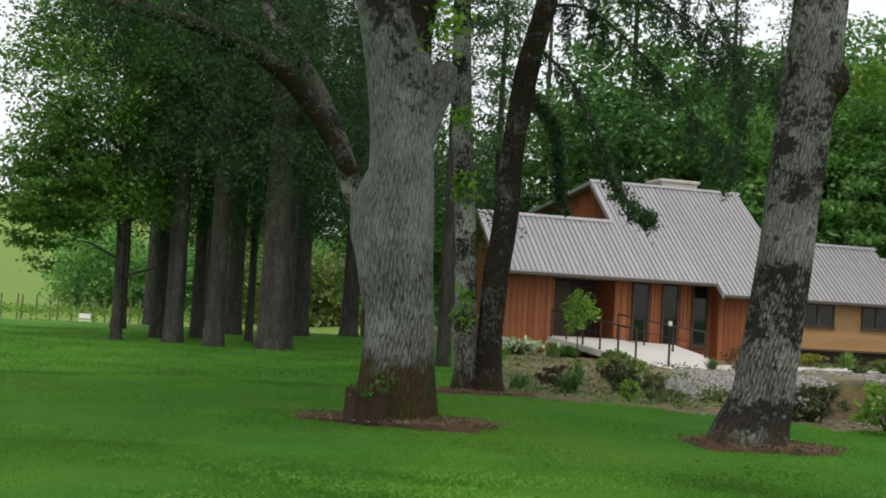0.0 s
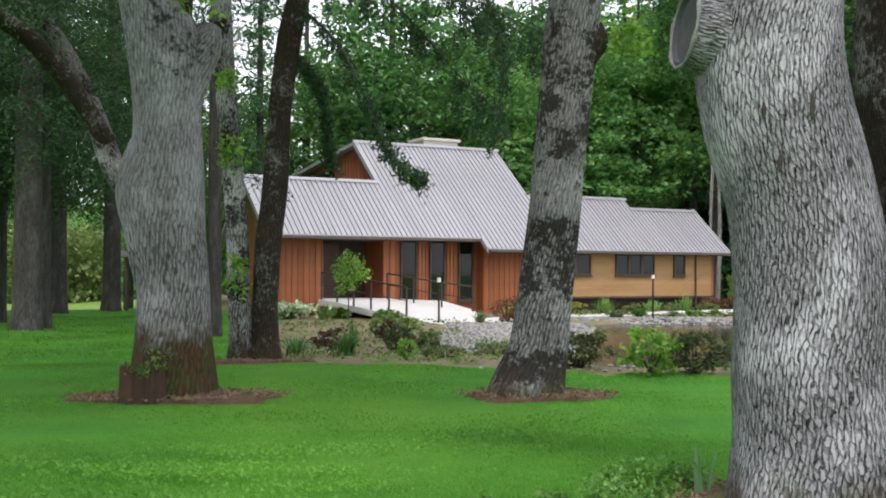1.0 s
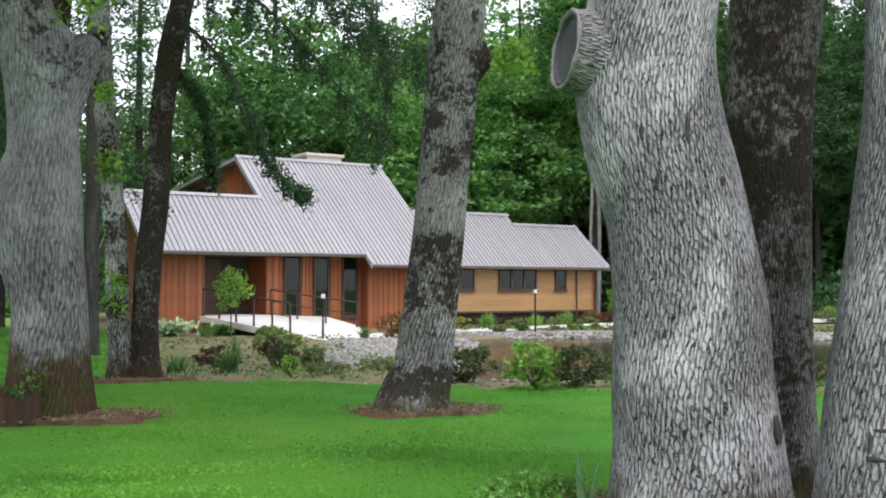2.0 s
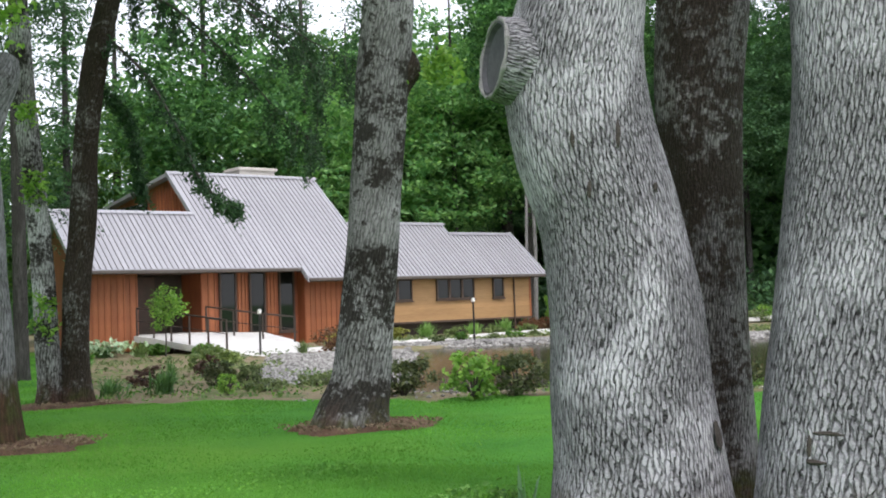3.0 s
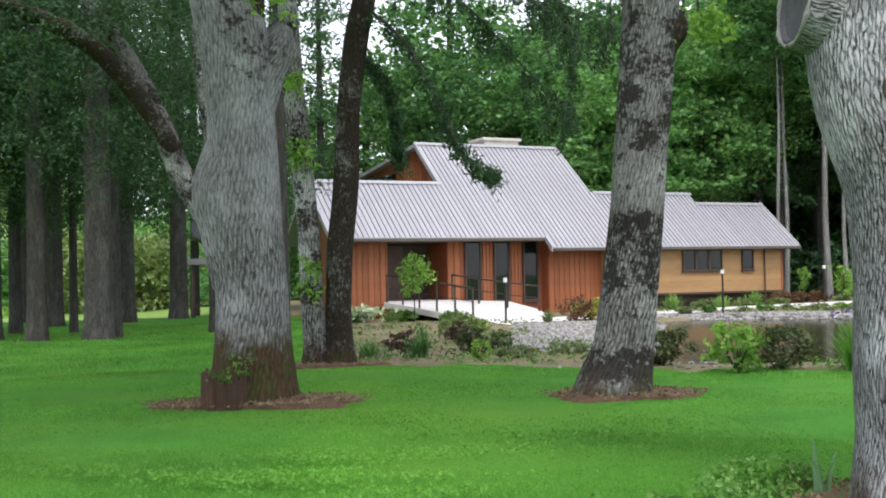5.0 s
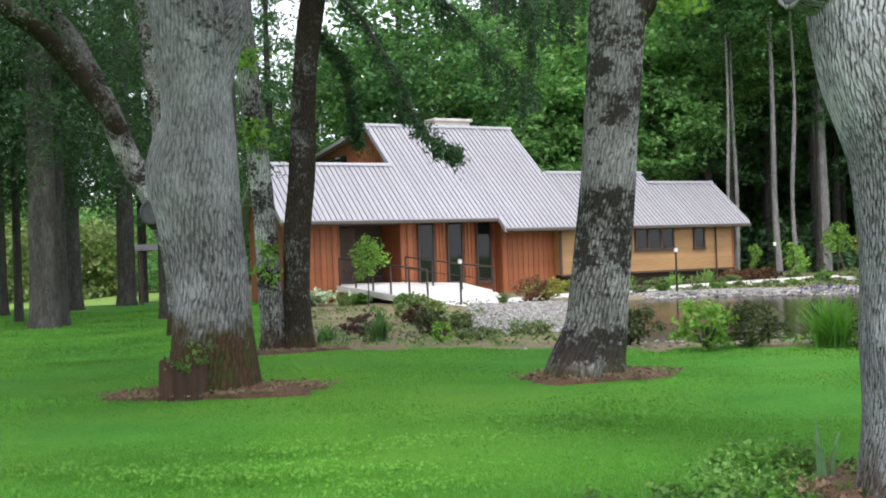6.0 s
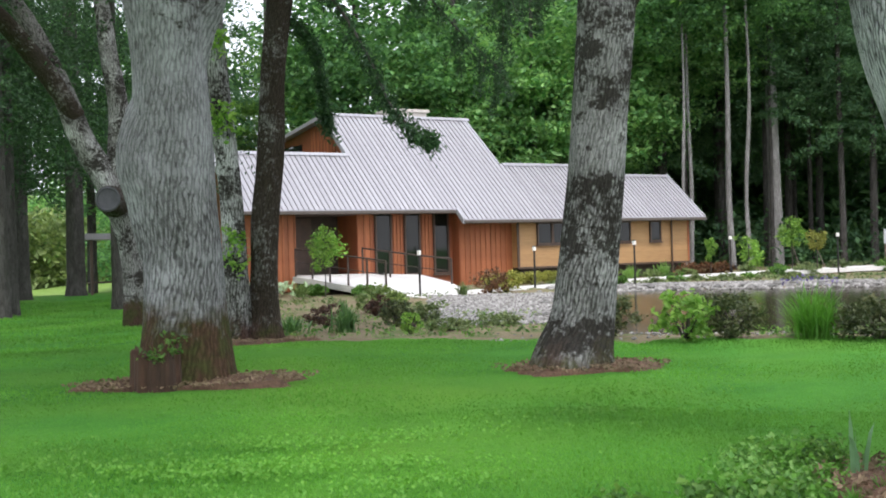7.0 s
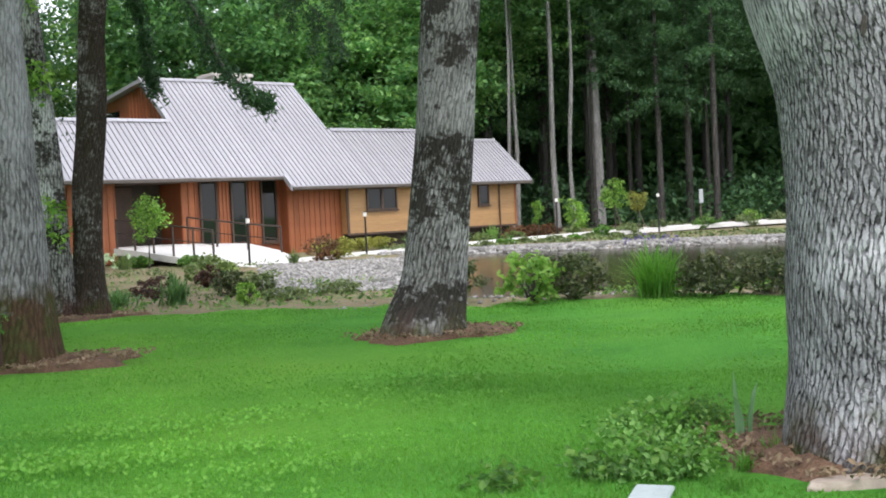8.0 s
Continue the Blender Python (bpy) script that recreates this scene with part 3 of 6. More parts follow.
battens(left_wall, 14.05, 16.08, WALL_Y - 0.003, 0.25, 3.1)
battens(front, 18.55, 19.05, WALL_Y - 0.003, 0.6, 3.1, 0.25)
battens(front, 20.0, 20.3, WALL_Y - 0.003, 0.6, 3.1, 0.15)
battens(front, 21.2, 21.5, WALL_Y - 0.003, 0.6, 3.1, 0.15)
battens(red, 22.55, 24.84, RED_Y - 0.003, 0.15, 2.95)
for i in range(14):
    y = roof_y(4.95) + 0.2 + i * 0.3
    h = 6.75 - max(0, yg - y) * SLOPE - max(0, y - yg) * 0.125
    part("batten", Geo().box(19.262, y - 0.03, 4.7, 19.298, y + 0.03, max(5.0, h)), CEDAR, gab)
# tan wing: lap boards
for i in range(11):
    z = 0.76 + i * 0.165
    g = Geo().add([(24.86, WING_Y - 0.02, z), (33.55, WING_Y - 0.02, z), (33.55, WING_Y - 0.008, z + 0.163), (24.86, WING_Y - 0.008, z + 0.163), (24.86, WING_Y - 0.003, z), (33.55, WING_Y - 0.003, z)], [(0, 1, 2, 3), (0, 4, 5, 1)])
    part("lap_board", g, TAN, wing)
part("corner_post", Geo().box(24.82, WING_Y - 0.06, 0.72, 24.93, WING_Y - 0.03, 2.6), TRIM, wing)
part("downpipe", Geo().tube([(32.6, WING_Y - 0.07, 0.3), (32.6, WING_Y - 0.07, 2.5)], [0.035, 0.035]), TRIM, wing)
part("corner_post", Geo().box(33.5, WING_Y - 0.05, 0.76, 33.58, WING_Y - 0.03, 2.6), CEDAR, wing)
part("sill_board", Geo().box(24.86, WING_Y - 0.05, 0.70, 33.55, WING_Y - 0.03, 0.78), TRIM, wing)


def window(x0, z0, x1, z1, y, panes=1, name="window", fw=0.06):
    w = part(name, Geo().box(x0 - 0.005, y - 0.02, z0 - 0.005, x1 + 0.005, y + 0.0, z1 + 0.005), SHADE_PAINT, house)
    for i in range(panes):
        a, b = x0 + (x1 - x0) * i / panes, x0 + (x1 - x0) * (i + 1) / panes
        part("pane", Geo().box(a + fw / 2, y - 0.035, z0 + fw / 2, b - fw / 2, y - 0.024, z1 - fw / 2), GLASS, w)
        for q in ((a, z0, a + fw, z1), (b - fw, z0, b, z1), (a + fw, z0, b - fw, z0 + fw), (a + fw, z1 - fw, b - fw, z1)):
            part("frame", Geo().box(q[0], y - 0.07, q[1], q[2], y - 0.022, q[3], None, 0.008), TRIM, w)
    part("sill", Geo().box(x0 - 0.05, y - 0.10, z0 - 0.06, x1 + 0.05, y - 0.03, z0 - 0.004), TRIM, w)
    return w


window(25.75, 1.62, 27.2, 2.48, WING_Y - 0.03, 2)
window(28.43, 1.62, 30.4, 2.48, WING_Y - 0.03, 3)
window(31.42, 1.62, 32.02, 2.48, WING_Y - 0.03, 1)
for x0, x1 in ((19.2, 19.9), (20.42, 21.1), (21.66, 22.34)):
    window(x0, 0.62, x1, 2.94, WALL_Y - 0.01, 1, "glazed_door", 0.07)
part("porch_door", Geo().box(16.5, 39.33, 0.75, 17.4, 39.39, 2.8, None, 0.01), TRIM, house, "dark entrance door")
part("chimney", Geo().box(23.1, 43.4, 5.5, 24.78, 44.6, 7.42).box(23.0, 43.3, 7.42, 24.88, 44.7, 7.55, None, 0.02), STUCCO, house, "low pale rendered chimney with a cap")

# ---- deck and ramp ----
DECK = rough_paint("pale_deck_concrete", (0.52, 0.51, 0.49), (0.70, 0.69, 0.66), 2.0, 0.8)
deck = thing("entrance_ramp", "pale concrete entrance ramp with dark metal handrails", "ramp", (18, 35, 0.2))
# outer edge runs from the porch to the path
g = Geo()
OUT = [(15.6, 36.95, 0.745), (15.75, 35.9, 0.68), (16.1, 33.5, 0.45), (16.6, 30.0, 0.13)]
INN = [(18.62, 37.74, 0.745), (20.4, 36.6, 0.66), (20.3, 34.4, 0.42), (18.9, 30.7, 0.15)]
for o, i in zip(OUT, INN):
    g.v += [o, i, (o[0], o[1], o[2] - 0.2), (i[0], i[1], i[2] - 0.2)]
for k in range(3):
    a, b = k * 4, k * 4 + 4
    g.f += [(a, b, b + 1, a + 1), (a, a + 2, b + 2, b), (a + 1, b + 1, b + 3, a + 3), (a + 2, a + 3, b + 3, b + 2)]
g.f += [(0, 1, 3, 2), (12, 14, 15, 13)]
part("ramp_slab", g, DECK, deck)
part("porch_slab", Geo().box(16.0, 37.0, 0.55, 18.7, 39.4, 0.745), DECK, deck)
for k, (x, y) in enumerate(((15.75, 36.5), (16.0, 35.2), (16.25, 33.6))):
    part("ramp_pier", Geo().box(x, y, 0.0, x + 0.2, y + 0.2, 0.45), TRIM, deck)


def along(line, t):
    k = min(int(t * (len(line) - 1)), len(line) - 2)
    return Vector(line[k]).lerp(Vector(line[k + 1]), t * (len(line) - 1) - k)


def railing(name, line, ts, high=0.95, inset=0.08):
    pts = [along(line, t) + Vector((inset, 0, 0)) for t in ts]
    for p in pts:
        part("rail_post", Geo().box(p.x - 0.025, p.y - 0.025, p.z, p.x + 0.025, p.y + 0.025, p.z + high, None, 0.006), RAIL, deck)
    part("handrail", Geo().tube([p + Vector((0, 0, high)) for p in pts], [0.028] * len(pts), 8), RAIL, deck)
    part("lower_rail", Geo().tube([p + Vector((0, 0, high * 0.55)) for p in pts], [0.014] * len(pts), 6), RAIL, deck)


railing("outer_rail", [OUT[0], OUT[3]], (0.01, 0.16, 0.31, 0.46, 0.61, 0.75))
railing("inner_rail", [(18.3, 37.0, 0.745), (19.1, 35.4, 0.5), (19.9, 33.6, 0.3)], (0, 0.33, 0.66, 1.0), 0.92, 0.0)

# ---- path lamps ----
LAMP_BLACK = rough_paint("lamp_black_metal", (0.015, 0.014, 0.013), (0.03, 0.028, 0.026), 8, 0.5, 0.4)
LAMP_WHITE = rough_paint("lamp_frosted_globe", (0.75, 0.74, 0.70), (0.85, 0.84, 0.80), 8, 0.3)


def path_lamp(x, y, z, top):
    t = thing("path_lamp", "slim black path lamp with a frosted white head", "lamp", (x, y, z), "path lamps")
    h = top - z
    part("post", Geo().tube([(x, y, z - 0.05), (x, y, z + h - 0.14)], [0.035, 0.03], 10), LAMP_BLACK, t)
    part("head", Geo().tube([(x, y, z + h - 0.14), (x, y, z + h - 0.13), (x, y, z + h - 0.02), (x, y, z + h)], [0.04, 0.06, 0.06, 0.045], 10), LAMP_WHITE, t, "frosted white head")
    part("cap", Geo().tube([(x, y, z + h), (x, y, z + h + 0.03)], [0.068, 0.03], 10), LAMP_BLACK, t)


for q in ((16.9, 30.48, 0.08, 1.53), (21.98, 31.74, 0.12, 1.55), (25.03, 30.3, 0.2, 1.65), (32.6, 33.5, 0.29, 1.75), (34.6, 30.0, 0.33, 1.75)):
    path_lamp(*q)

# ---- trees ----
def stem_mesh(name, line, mat, around=64, per_m=40, lumps=0.03, seed=0, flare=0.0, flare_h=0.5, twist=0.0, straight=False):
    """A trunk as a swept tube of uneven round section, with bark coordinates in metres. line: rows of x, y, z, radius."""
    row = np.array(line, float)
    s = np.r_[0, np.cumsum(np.linalg.norm(np.diff(row[:, :3], axis=0), axis=1))]
    n = max(8, int(s[-1] * per_m))
    u = np.linspace(0, s[-1], n)
    # smooth through the rows
    out = np.zeros((n, 4))
    for c in range(4):
        m = np.gradient(row[:, c], s)
        k = np.clip(np.searchsorted(s, u, side="right") - 1, 0, len(s) - 2)
        h = s[k + 1] - s[k]
        t = (u - s[k]) / h
        out[:, c] = (2 * t**3 - 3 * t**2 + 1) * row[k, c] + (t**3 - 2 * t**2 + t) * h * m[k] + (-2 * t**3 + 3 * t**2) * row[k + 1, c] + (t**3 - t**2) * h * m[k + 1]
    if straight:
        out = np.stack([np.interp(u, s, row[:, c]) for c in range(4)], -1)
    r0 = np.random.default_rng(seed)
    d = np.gradient(out[:, :3], axis=0)
    d /= np.linalg.norm(d, axis=1)[:, None]
    a = np.cross(d, (0.8, -0.6, 0.05))
    a /= np.linalg.norm(a, axis=1)[:, None]
    b = np.cross(d, a)
    th = np.linspace(0, math.tau, around + 1)
    shape = np.ones((n, around + 1))
    for k in range(2, 7):
        ph = r0.uniform(0, math.tau) + np.cumsum(r0.normal(0, 0.02, n))
        shape += lumps / k**0.6 * np.sin(k * th[None] + ph[:, None] + twist * u[:, None])
    for k in range(3):
        shape += lumps * 0.4 * np.sin(u[:, None] * r0.uniform(2, 7) + r0.uniform(0, 6)) * np.sin(th[None] * r0.integers(1, 4) + r0.uniform(0, 6))
    if flare:
        lobes = 1 + 0.35 * np.sin(th[None] * 5 + r0.uniform(0, 6)) + 0.25 * np.sin(th[None] * 3 + r0.uniform(0, 6))
        shape += flare * np.exp(-((out[:, 2] - out[0, 2]) / flare_h))[:, None] * lobes
    rad = out[:, 3][:, None] * shape
    rad[:, -1] = rad[:, 0]
    v = out[:, None, :3] + rad[..., None] * (np.cos(th)[None, :, None] * a[:, None] + np.sin(th)[None, :, None] * b[:, None])
    v = v.reshape(-1, 3)
    w = around + 1
    i = np.arange(n - 1)[:, None] * w + np.arange(around)[None]
    f = np.stack([i, i + 1, i + 1 + w, i + w], -1).reshape(-1, 4)
    me = quads(name, v, f, mat, True)
    uv = me.uv_layers.new(name="bark")
    mean = float(np.mean(out[:, 3]))
    co = np.stack([np.repeat((th * mean)[None], n, 0), np.repeat(u[:, None], w, 1)], -1).reshape(-1, 2)
    # close the seam without a jump in the plates
    uv.data.foreach_set("uv", co[f.ravel()].ravel())
    return me


def leaf_cloud(r0, centres, spread, per, size, flat=0.6, long=1.5, up_bias=0.75):
    """Leaves, each a bent diamond of two triangles, scattered about centres."""
    c = np.repeat(np.asarray(centres, float), per, axis=0)
    n = len(c)
    p = c + r0.normal(0, 1, (n, 3)) * np.asarray(spread)
    nrm = r0.normal(0, 1, (n, 3)) * (0.75, 0.75, 0.45 * flat) + (0, 0, up_bias)
    nrm /= np.linalg.norm(nrm, axis=1)[:, None]
    d = np.cross(nrm, r0.normal(0, 1, (n, 3)))
    d /= np.linalg.norm(d, axis=1)[:, None]
    q = np.cross(nrm, d)
    k = size * r0.uniform(0.6, 1.3, n)[:, None]
    up = np.cross(d, q) * k * 0.16
    v = np.stack([p - d * k * 0.5 * long, p + q * k * 0.42 + up, p + d * k * 0.5 * long, p - q * k * 0.42 + up], 1).reshape(-1, 3)
    i = np.arange(n)[:, None] * 4
    f = np.concatenate([i + (0, 1, 2), i + (0, 2, 3)], 0)
    return v, f


def crown_mesh(name, mat, seed, radius, height, clumps, per, size, hollow=0.35, spread=0.35, droop=0.0):
    """An uneven crown of leaf clumps on an egg shape with its foot at 0."""
    r0 = np.random.default_rng(seed)
    d = r0.normal(0, 1, (clumps, 3))
    d /= np.linalg.norm(d, axis=1)[:, None]
    k = r0.uniform(hollow, 1, clumps)[:, None] ** 0.5
    bulge = 1 + 0.28 * np.sin(d[:, :1] * 4.1 + seed) * np.cos(d[:, 1:2] * 3.7 + seed * 2) + 0.15 * np.sin(d[:, 2:] * 7 + seed)
    c = d * k * bulge * (radius, radius, height / 2) + (0, 0, height / 2)
    v, f = leaf_cloud(r0, c, (spread * radius / 3, spread * radius / 3, spread * radius / 9), per, size, 0.6, 1.5, 0.95)
    return quads(name, v, f, mat)


def fir_mesh(name, mat, seed, height, radius, tiers, boughs, per, size, bare=0.0):
    """A conifer's crown: tiers of drooping boughs, each a flat spray of needle tufts."""
    r0 = np.random.default_rng(seed)
    cs = []
    for i in range(tiers):
        t = bare + (1 - bare) * (i + r0.uniform(0, 0.6)) / tiers
        rr = radius * (1 - (t - bare) / (1 - bare)) ** 0.75 + 0.3
        for j in range(boughs):
            a = r0.uniform(0, math.tau)
            reach = rr * r0.uniform(0.6, 1.1)
            m = max(3, int(reach / 0.45))
            for k in range(m):
                q = (k + 0.6) / m
                cs.append((math.cos(a) * reach * q + r0.normal(0, 0.12), math.sin(a) * reach * q + r0.normal(0, 0.12), t * height - 0.35 * reach * q * q + r0.normal(0, 0.08)))
    v, f = leaf_cloud(r0, cs, (0.24, 0.24, 0.14), per, size, 0.5, 2.4)
    return quads(name, v, f, mat)


def limbs(g, base, r0, count, reach, z0, z1, rad):
    for i in range(count):
        a, t = r0.uniform(0, math.tau), r0.uniform(0, 1)
        p = Vector(base) + Vector((0, 0, z0 + (z1 - z0) * t))
        e = p + Vector((math.cos(a), math.sin(a), r0.uniform(0.2, 0.9))) * reach * r0.uniform(0.6, 1.1)
        m = p.lerp(e, 0.5) + Vector((0, 0, -0.1 * reach))
        g.tube([p, m, e], [rad, rad * 0.6, rad * 0.2], 6)
    return g


# near oaks
def oak(label, stems, group="oaks on the lawn"):
    base = stems[0]["line"][0]
    t = thing("oak_tree", label, "tree", (base[0], base[1], base[2]), group)
    for i, s in enumerate(stems):
        nm = s.get("name", "trunk")
        part(nm, stem_mesh(nm, s["line"], s["mat"], s.get("around", 72), s.get("per_m", 40), s.get("lumps", 0.03), s.get("seed", i), s.get("flare", 0), s.get("flare_h", 0.35)), s["mat"], t, s.get("label", ""))
    return t


def cut_stub(t, at, way, r, length, mat, face, lip_mat=None):
    """A sawn limb: a short collar and its pale flat face."""
    at, way = Vector(at), Vector(way).normalized()
    pts = [at - way * length, at - way * length * 0.45, at - way * 0.03, at]
    row = [(*p, k) for p, k in zip(pts, (r * 1.35, r * 1.12, r * 1.05, r * 1.0))]
    stub = part("sawn_limb", stem_mesh("sawn_limb", row, mat, 48, 60, 0.02, 3), mat, t)
    g = Geo()
    a = way.orthogonal().normalized()
    b = way.cross(a)
    ring = 32
    for k, rr, dz in ((0, 1.0, 0.0), (1, 0.86, 0.012), (2, 0.8, -0.012), (3, 0.3, -0.02)):
        g.v += [tuple(at + way * dz + r * rr * (math.cos(i * math.tau / ring) * a + math.sin(i * math.tau / ring) * b)) for i in range(ring)]
    g.f = [(k * ring + i, k * ring + (i + 1) % ring, (k + 1) * ring + (i + 1) % ring, (k + 1) * ring + i) for k in range(3) for i in range(ring)] + [tuple(range(3 * ring, 4 * ring))]
    part("cut_face", g, face, stub, "weathered grey sawn face")
    if not lip_mat:
        return
    lip = [at + way * 0.008 + r * 0.98 * (math.cos(i * math.tau / 24) * a + math.sin(i * math.tau / 24) * b) for i in range(25)]
    part("healing_lip", Geo().tube(lip, [0.011 + 0.005 * math.sin(i * 1.9) for i in range(24)] + [0.011], 8), lip_mat, stub, "pale swollen rim of bark")


LIP = rough_paint("healed_bark_rim", (0.12, 0.118, 0.115), (0.3, 0.295, 0.29), 20, 0.9, 0, (1, 1, 1), 0.6, 0.01)
CUT = rough_paint("weathered_cut_wood", (0.036, 0.036, 0.042), (0.085, 0.085, 0.095), 10, 0.8)

t1 = oak("massive grey oak with a reddish rotting foot and forked top", [
    dict(line=[(3.33, 10.72, 0.25, 0.47), (3.33, 10.72, 0.5, 0.43), (3.33, 10.72, 1.03, 0.36), (3.32, 10.72, 1.6, 0.345), (3.27, 10.72, 2.05, 0.36), (3.26, 10.73, 2.5, 0.35), (3.25, 10.74, 3.2, 0.32), (3.22, 10.74, 3.75, 0.35), (3.1, 10.78, 4.3, 0.31), (2.95, 10.82, 4.8, 0.27), (2.7, 10.9, 6.5, 0.22)], mat=BARK_STUMP, around=96, per_m=30, lumps=0.025, seed=2, flare=0.12, flare_h=0.25),
    dict(name="limb", line=[(3.3, 10.74, 3.2, 0.24), (3.45, 10.7, 3.6, 0.21), (3.6, 10.68, 3.88, 0.17), (3.67, 10.68, 4.05, 0.1)], mat=BARK_STUMP, around=48, seed=5, lumps=0.06),
    dict(name="limb", line=[(3.2, 10.7, 3.7, 0.24), (3.3, 10.66, 4.3, 0.17), (3.4, 10.66, 4.9, 0.15), (3.5, 10.7, 6.5, 0.12)], mat=BARK_DARK, around=40, seed=7),
    dict(name="burl", line=[(3.24, 10.72, 1.6, 0.27), (3.13, 10.75, 2.05, 0.26), (3.04, 10.78, 2.4, 0.245), (3.1, 10.76, 2.7, 0.23), (3.24, 10.74, 3.05, 0.2)], mat=BARK_STUMP, around=64, seed=6, lumps=0.06)])
ROT = rough_paint("rotten_red_wood", (0.022, 0.013, 0.008), (0.10, 0.05, 0.03), 4, 0.95, 0, (1, 1, 0.22), 0.8, 0.02)


def hollow_stump(x, y, z, r, h, seed):
    """A broken, hollow stump with a ragged rim."""
    r0 = np.random.default_rng(seed)
    g, n = Geo(), 60
    wob = 1 + 0.05 * np.sin(np.arange(n) * math.tau / n * 4 + 1) + 0.04 * np.sin(np.arange(n) * math.tau / n * 9) + r0.normal(0, 0.022, n)
    top = h * (1 + 0.10 * np.sin(np.arange(n) * math.tau / n * 2 + 2.2)) + r0.normal(0, 0.022, n)
    for q, k in ((0.0, 1.22), (0.2, 1.06), (0.5, 1.0), (0.8, 0.98), (1.0, 0.96), (0.985, 0.84), (0.7, 0.74), (0.45, 0.6), (0.42, 0.1)):
        for i in range(n):
            a = i * math.tau / n
            rr = r * k * wob[i]
            g.v.append((x + rr * math.cos(a), y + rr * math.sin(a), z + float(top[i]) * q))
    g.f = [(j * n + i, j * n + (i + 1) % n, (j + 1) * n + (i + 1) % n, (j + 1) * n + i) for j in range(8) for i in range(n)]
    return g


part("root_stump", hollow_stump(2.96, 10.38, 0.28, 0.2, 0.46, 8), ROT, t1, "rotting reddish hollow root stump")

t2 = oak("twin-stemmed oak, one stem pale with lichen, one mossy and dark", [
    dict(line=[(5.52, 15.2, 0.25, 0.26), (5.52, 15.2, 0.6, 0.19), (5.46, 15.15, 1.2, 0.165), (5.43, 15.15, 2.0, 0.155), (5.36, 15.17, 3.05, 0.15), (5.26, 15.2, 4.2, 0.15), (5.2, 15.2, 5.2, 0.14), (5.1, 15.2, 8, 0.1)], mat=BARK_PATCHY, around=48, per_m=30, seed=11, flare=0.1),
    dict(line=[(5.82, 15.08, 0.25, 0.3), (5.82, 15.08, 0.6, 0.22), (5.81, 15.05, 1.2, 0.18), (5.82, 15.0, 1.9, 0.185), (5.92, 14.97, 2.9, 0.18), (5.97, 14.95, 3.9, 0.165), (6.1, 14.9, 5.0, 0.17), (6.35, 14.8, 6.2, 0.15), (6.6, 14.8, 8, 0.1)], mat=BARK_DARK, around=48, per_m=30, seed=12, flare=0.12)])

t3 = oak("leaning oak with patchy moss and pale lichen", [
    dict(line=[(6.36, 9.2, 0.25, 0.38), (6.38, 9.19, 0.5, 0.34), (6.46, 9.15, 0.85, 0.28), (6.5, 9.12, 1.25, 0.26), (6.55, 9.08, 1.75, 0.25), (6.62, 9.04, 2.5, 0.24), (6.68, 9.0, 3.3, 0.245), (6.73, 8.96, 4.0, 0.25), (6.78, 8.92, 4.6, 0.24), (6.8, 8.9, 7, 0.18)], mat=BARK_BANDED, around=80, per_m=30, lumps=0.035, seed=21, flare=0.3, flare_h=0.2),
    dict(name="limb", line=[(6.7, 8.97, 3.5, 0.2), (6.85, 8.92, 3.8, 0.17), (6.98, 8.88, 4.0, 0.13), (7.02, 8.87, 4.1, 0.02)], mat=BARK_DARK, around=32, seed=22)])

t4 = oak("great grey oak with deeply furrowed bark and a sawn limb", [
    dict(line=[(4.72, 3.87, 0.17, 0.556), (4.70, 3.88, 0.44, 0.475), (4.69, 3.89, 0.80, 0.422), (4.66, 3.91, 1.14, 0.399), (4.66, 3.91, 1.57, 0.378), (4.62, 3.96, 2.01, 0.352), (4.53, 4.04, 2.46, 0.36), (4.51, 4.06, 2.84, 0.352), (4.55, 4.02, 3.22, 0.314), (4.61, 4.02, 4.11, 0.287), (4.70, 4.02, 6.45, 0.233)], mat=BARK_OAK, around=110, per_m=30, lumps=0.022, seed=31, flare=0.1, flare_h=0.2),
    dict(line=[(5.50, 4.12, 0.14, 0.384), (5.57, 4.13, 0.60, 0.256), (5.61, 4.13, 1.05, 0.197), (5.62, 4.14, 1.56, 0.188), (5.61, 4.15, 2.06, 0.201), (5.59, 4.16, 2.70, 0.247), (5.63, 4.12, 3.34, 0.265), (5.70, 4.11, 4.71, 0.229), (5.79, 4.11, 6.54, 0.183)], mat=BARK_MOSSY, around=72, per_m=30, lumps=0.03, seed=32)])
cut_stub(t4, (4.13, 4.24, 2.86), (-0.92, 0.37, 0.14), 0.205, 0.36, BARK_OAK, CUT, LIP)
t6 = oak("broad pale grey oak with blotches of lichen", [
    dict(line=[(5.18, 2.96, 0.16, 0.594), (5.18, 2.96, 0.61, 0.495), (5.19, 2.96, 1.14, 0.441), (5.20, 2.94, 1.56, 0.396), (5.23, 2.90, 2.07, 0.369), (5.24, 2.87, 2.50, 0.351), (5.27, 2.86, 3.04, 0.360), (5.34, 2.78, 4.66, 0.306), (5.43, 2.69, 6.46, 0.252)], mat=BARK_OAK, around=96, per_m=30, lumps=0.022, seed=41, flare=0.08)])
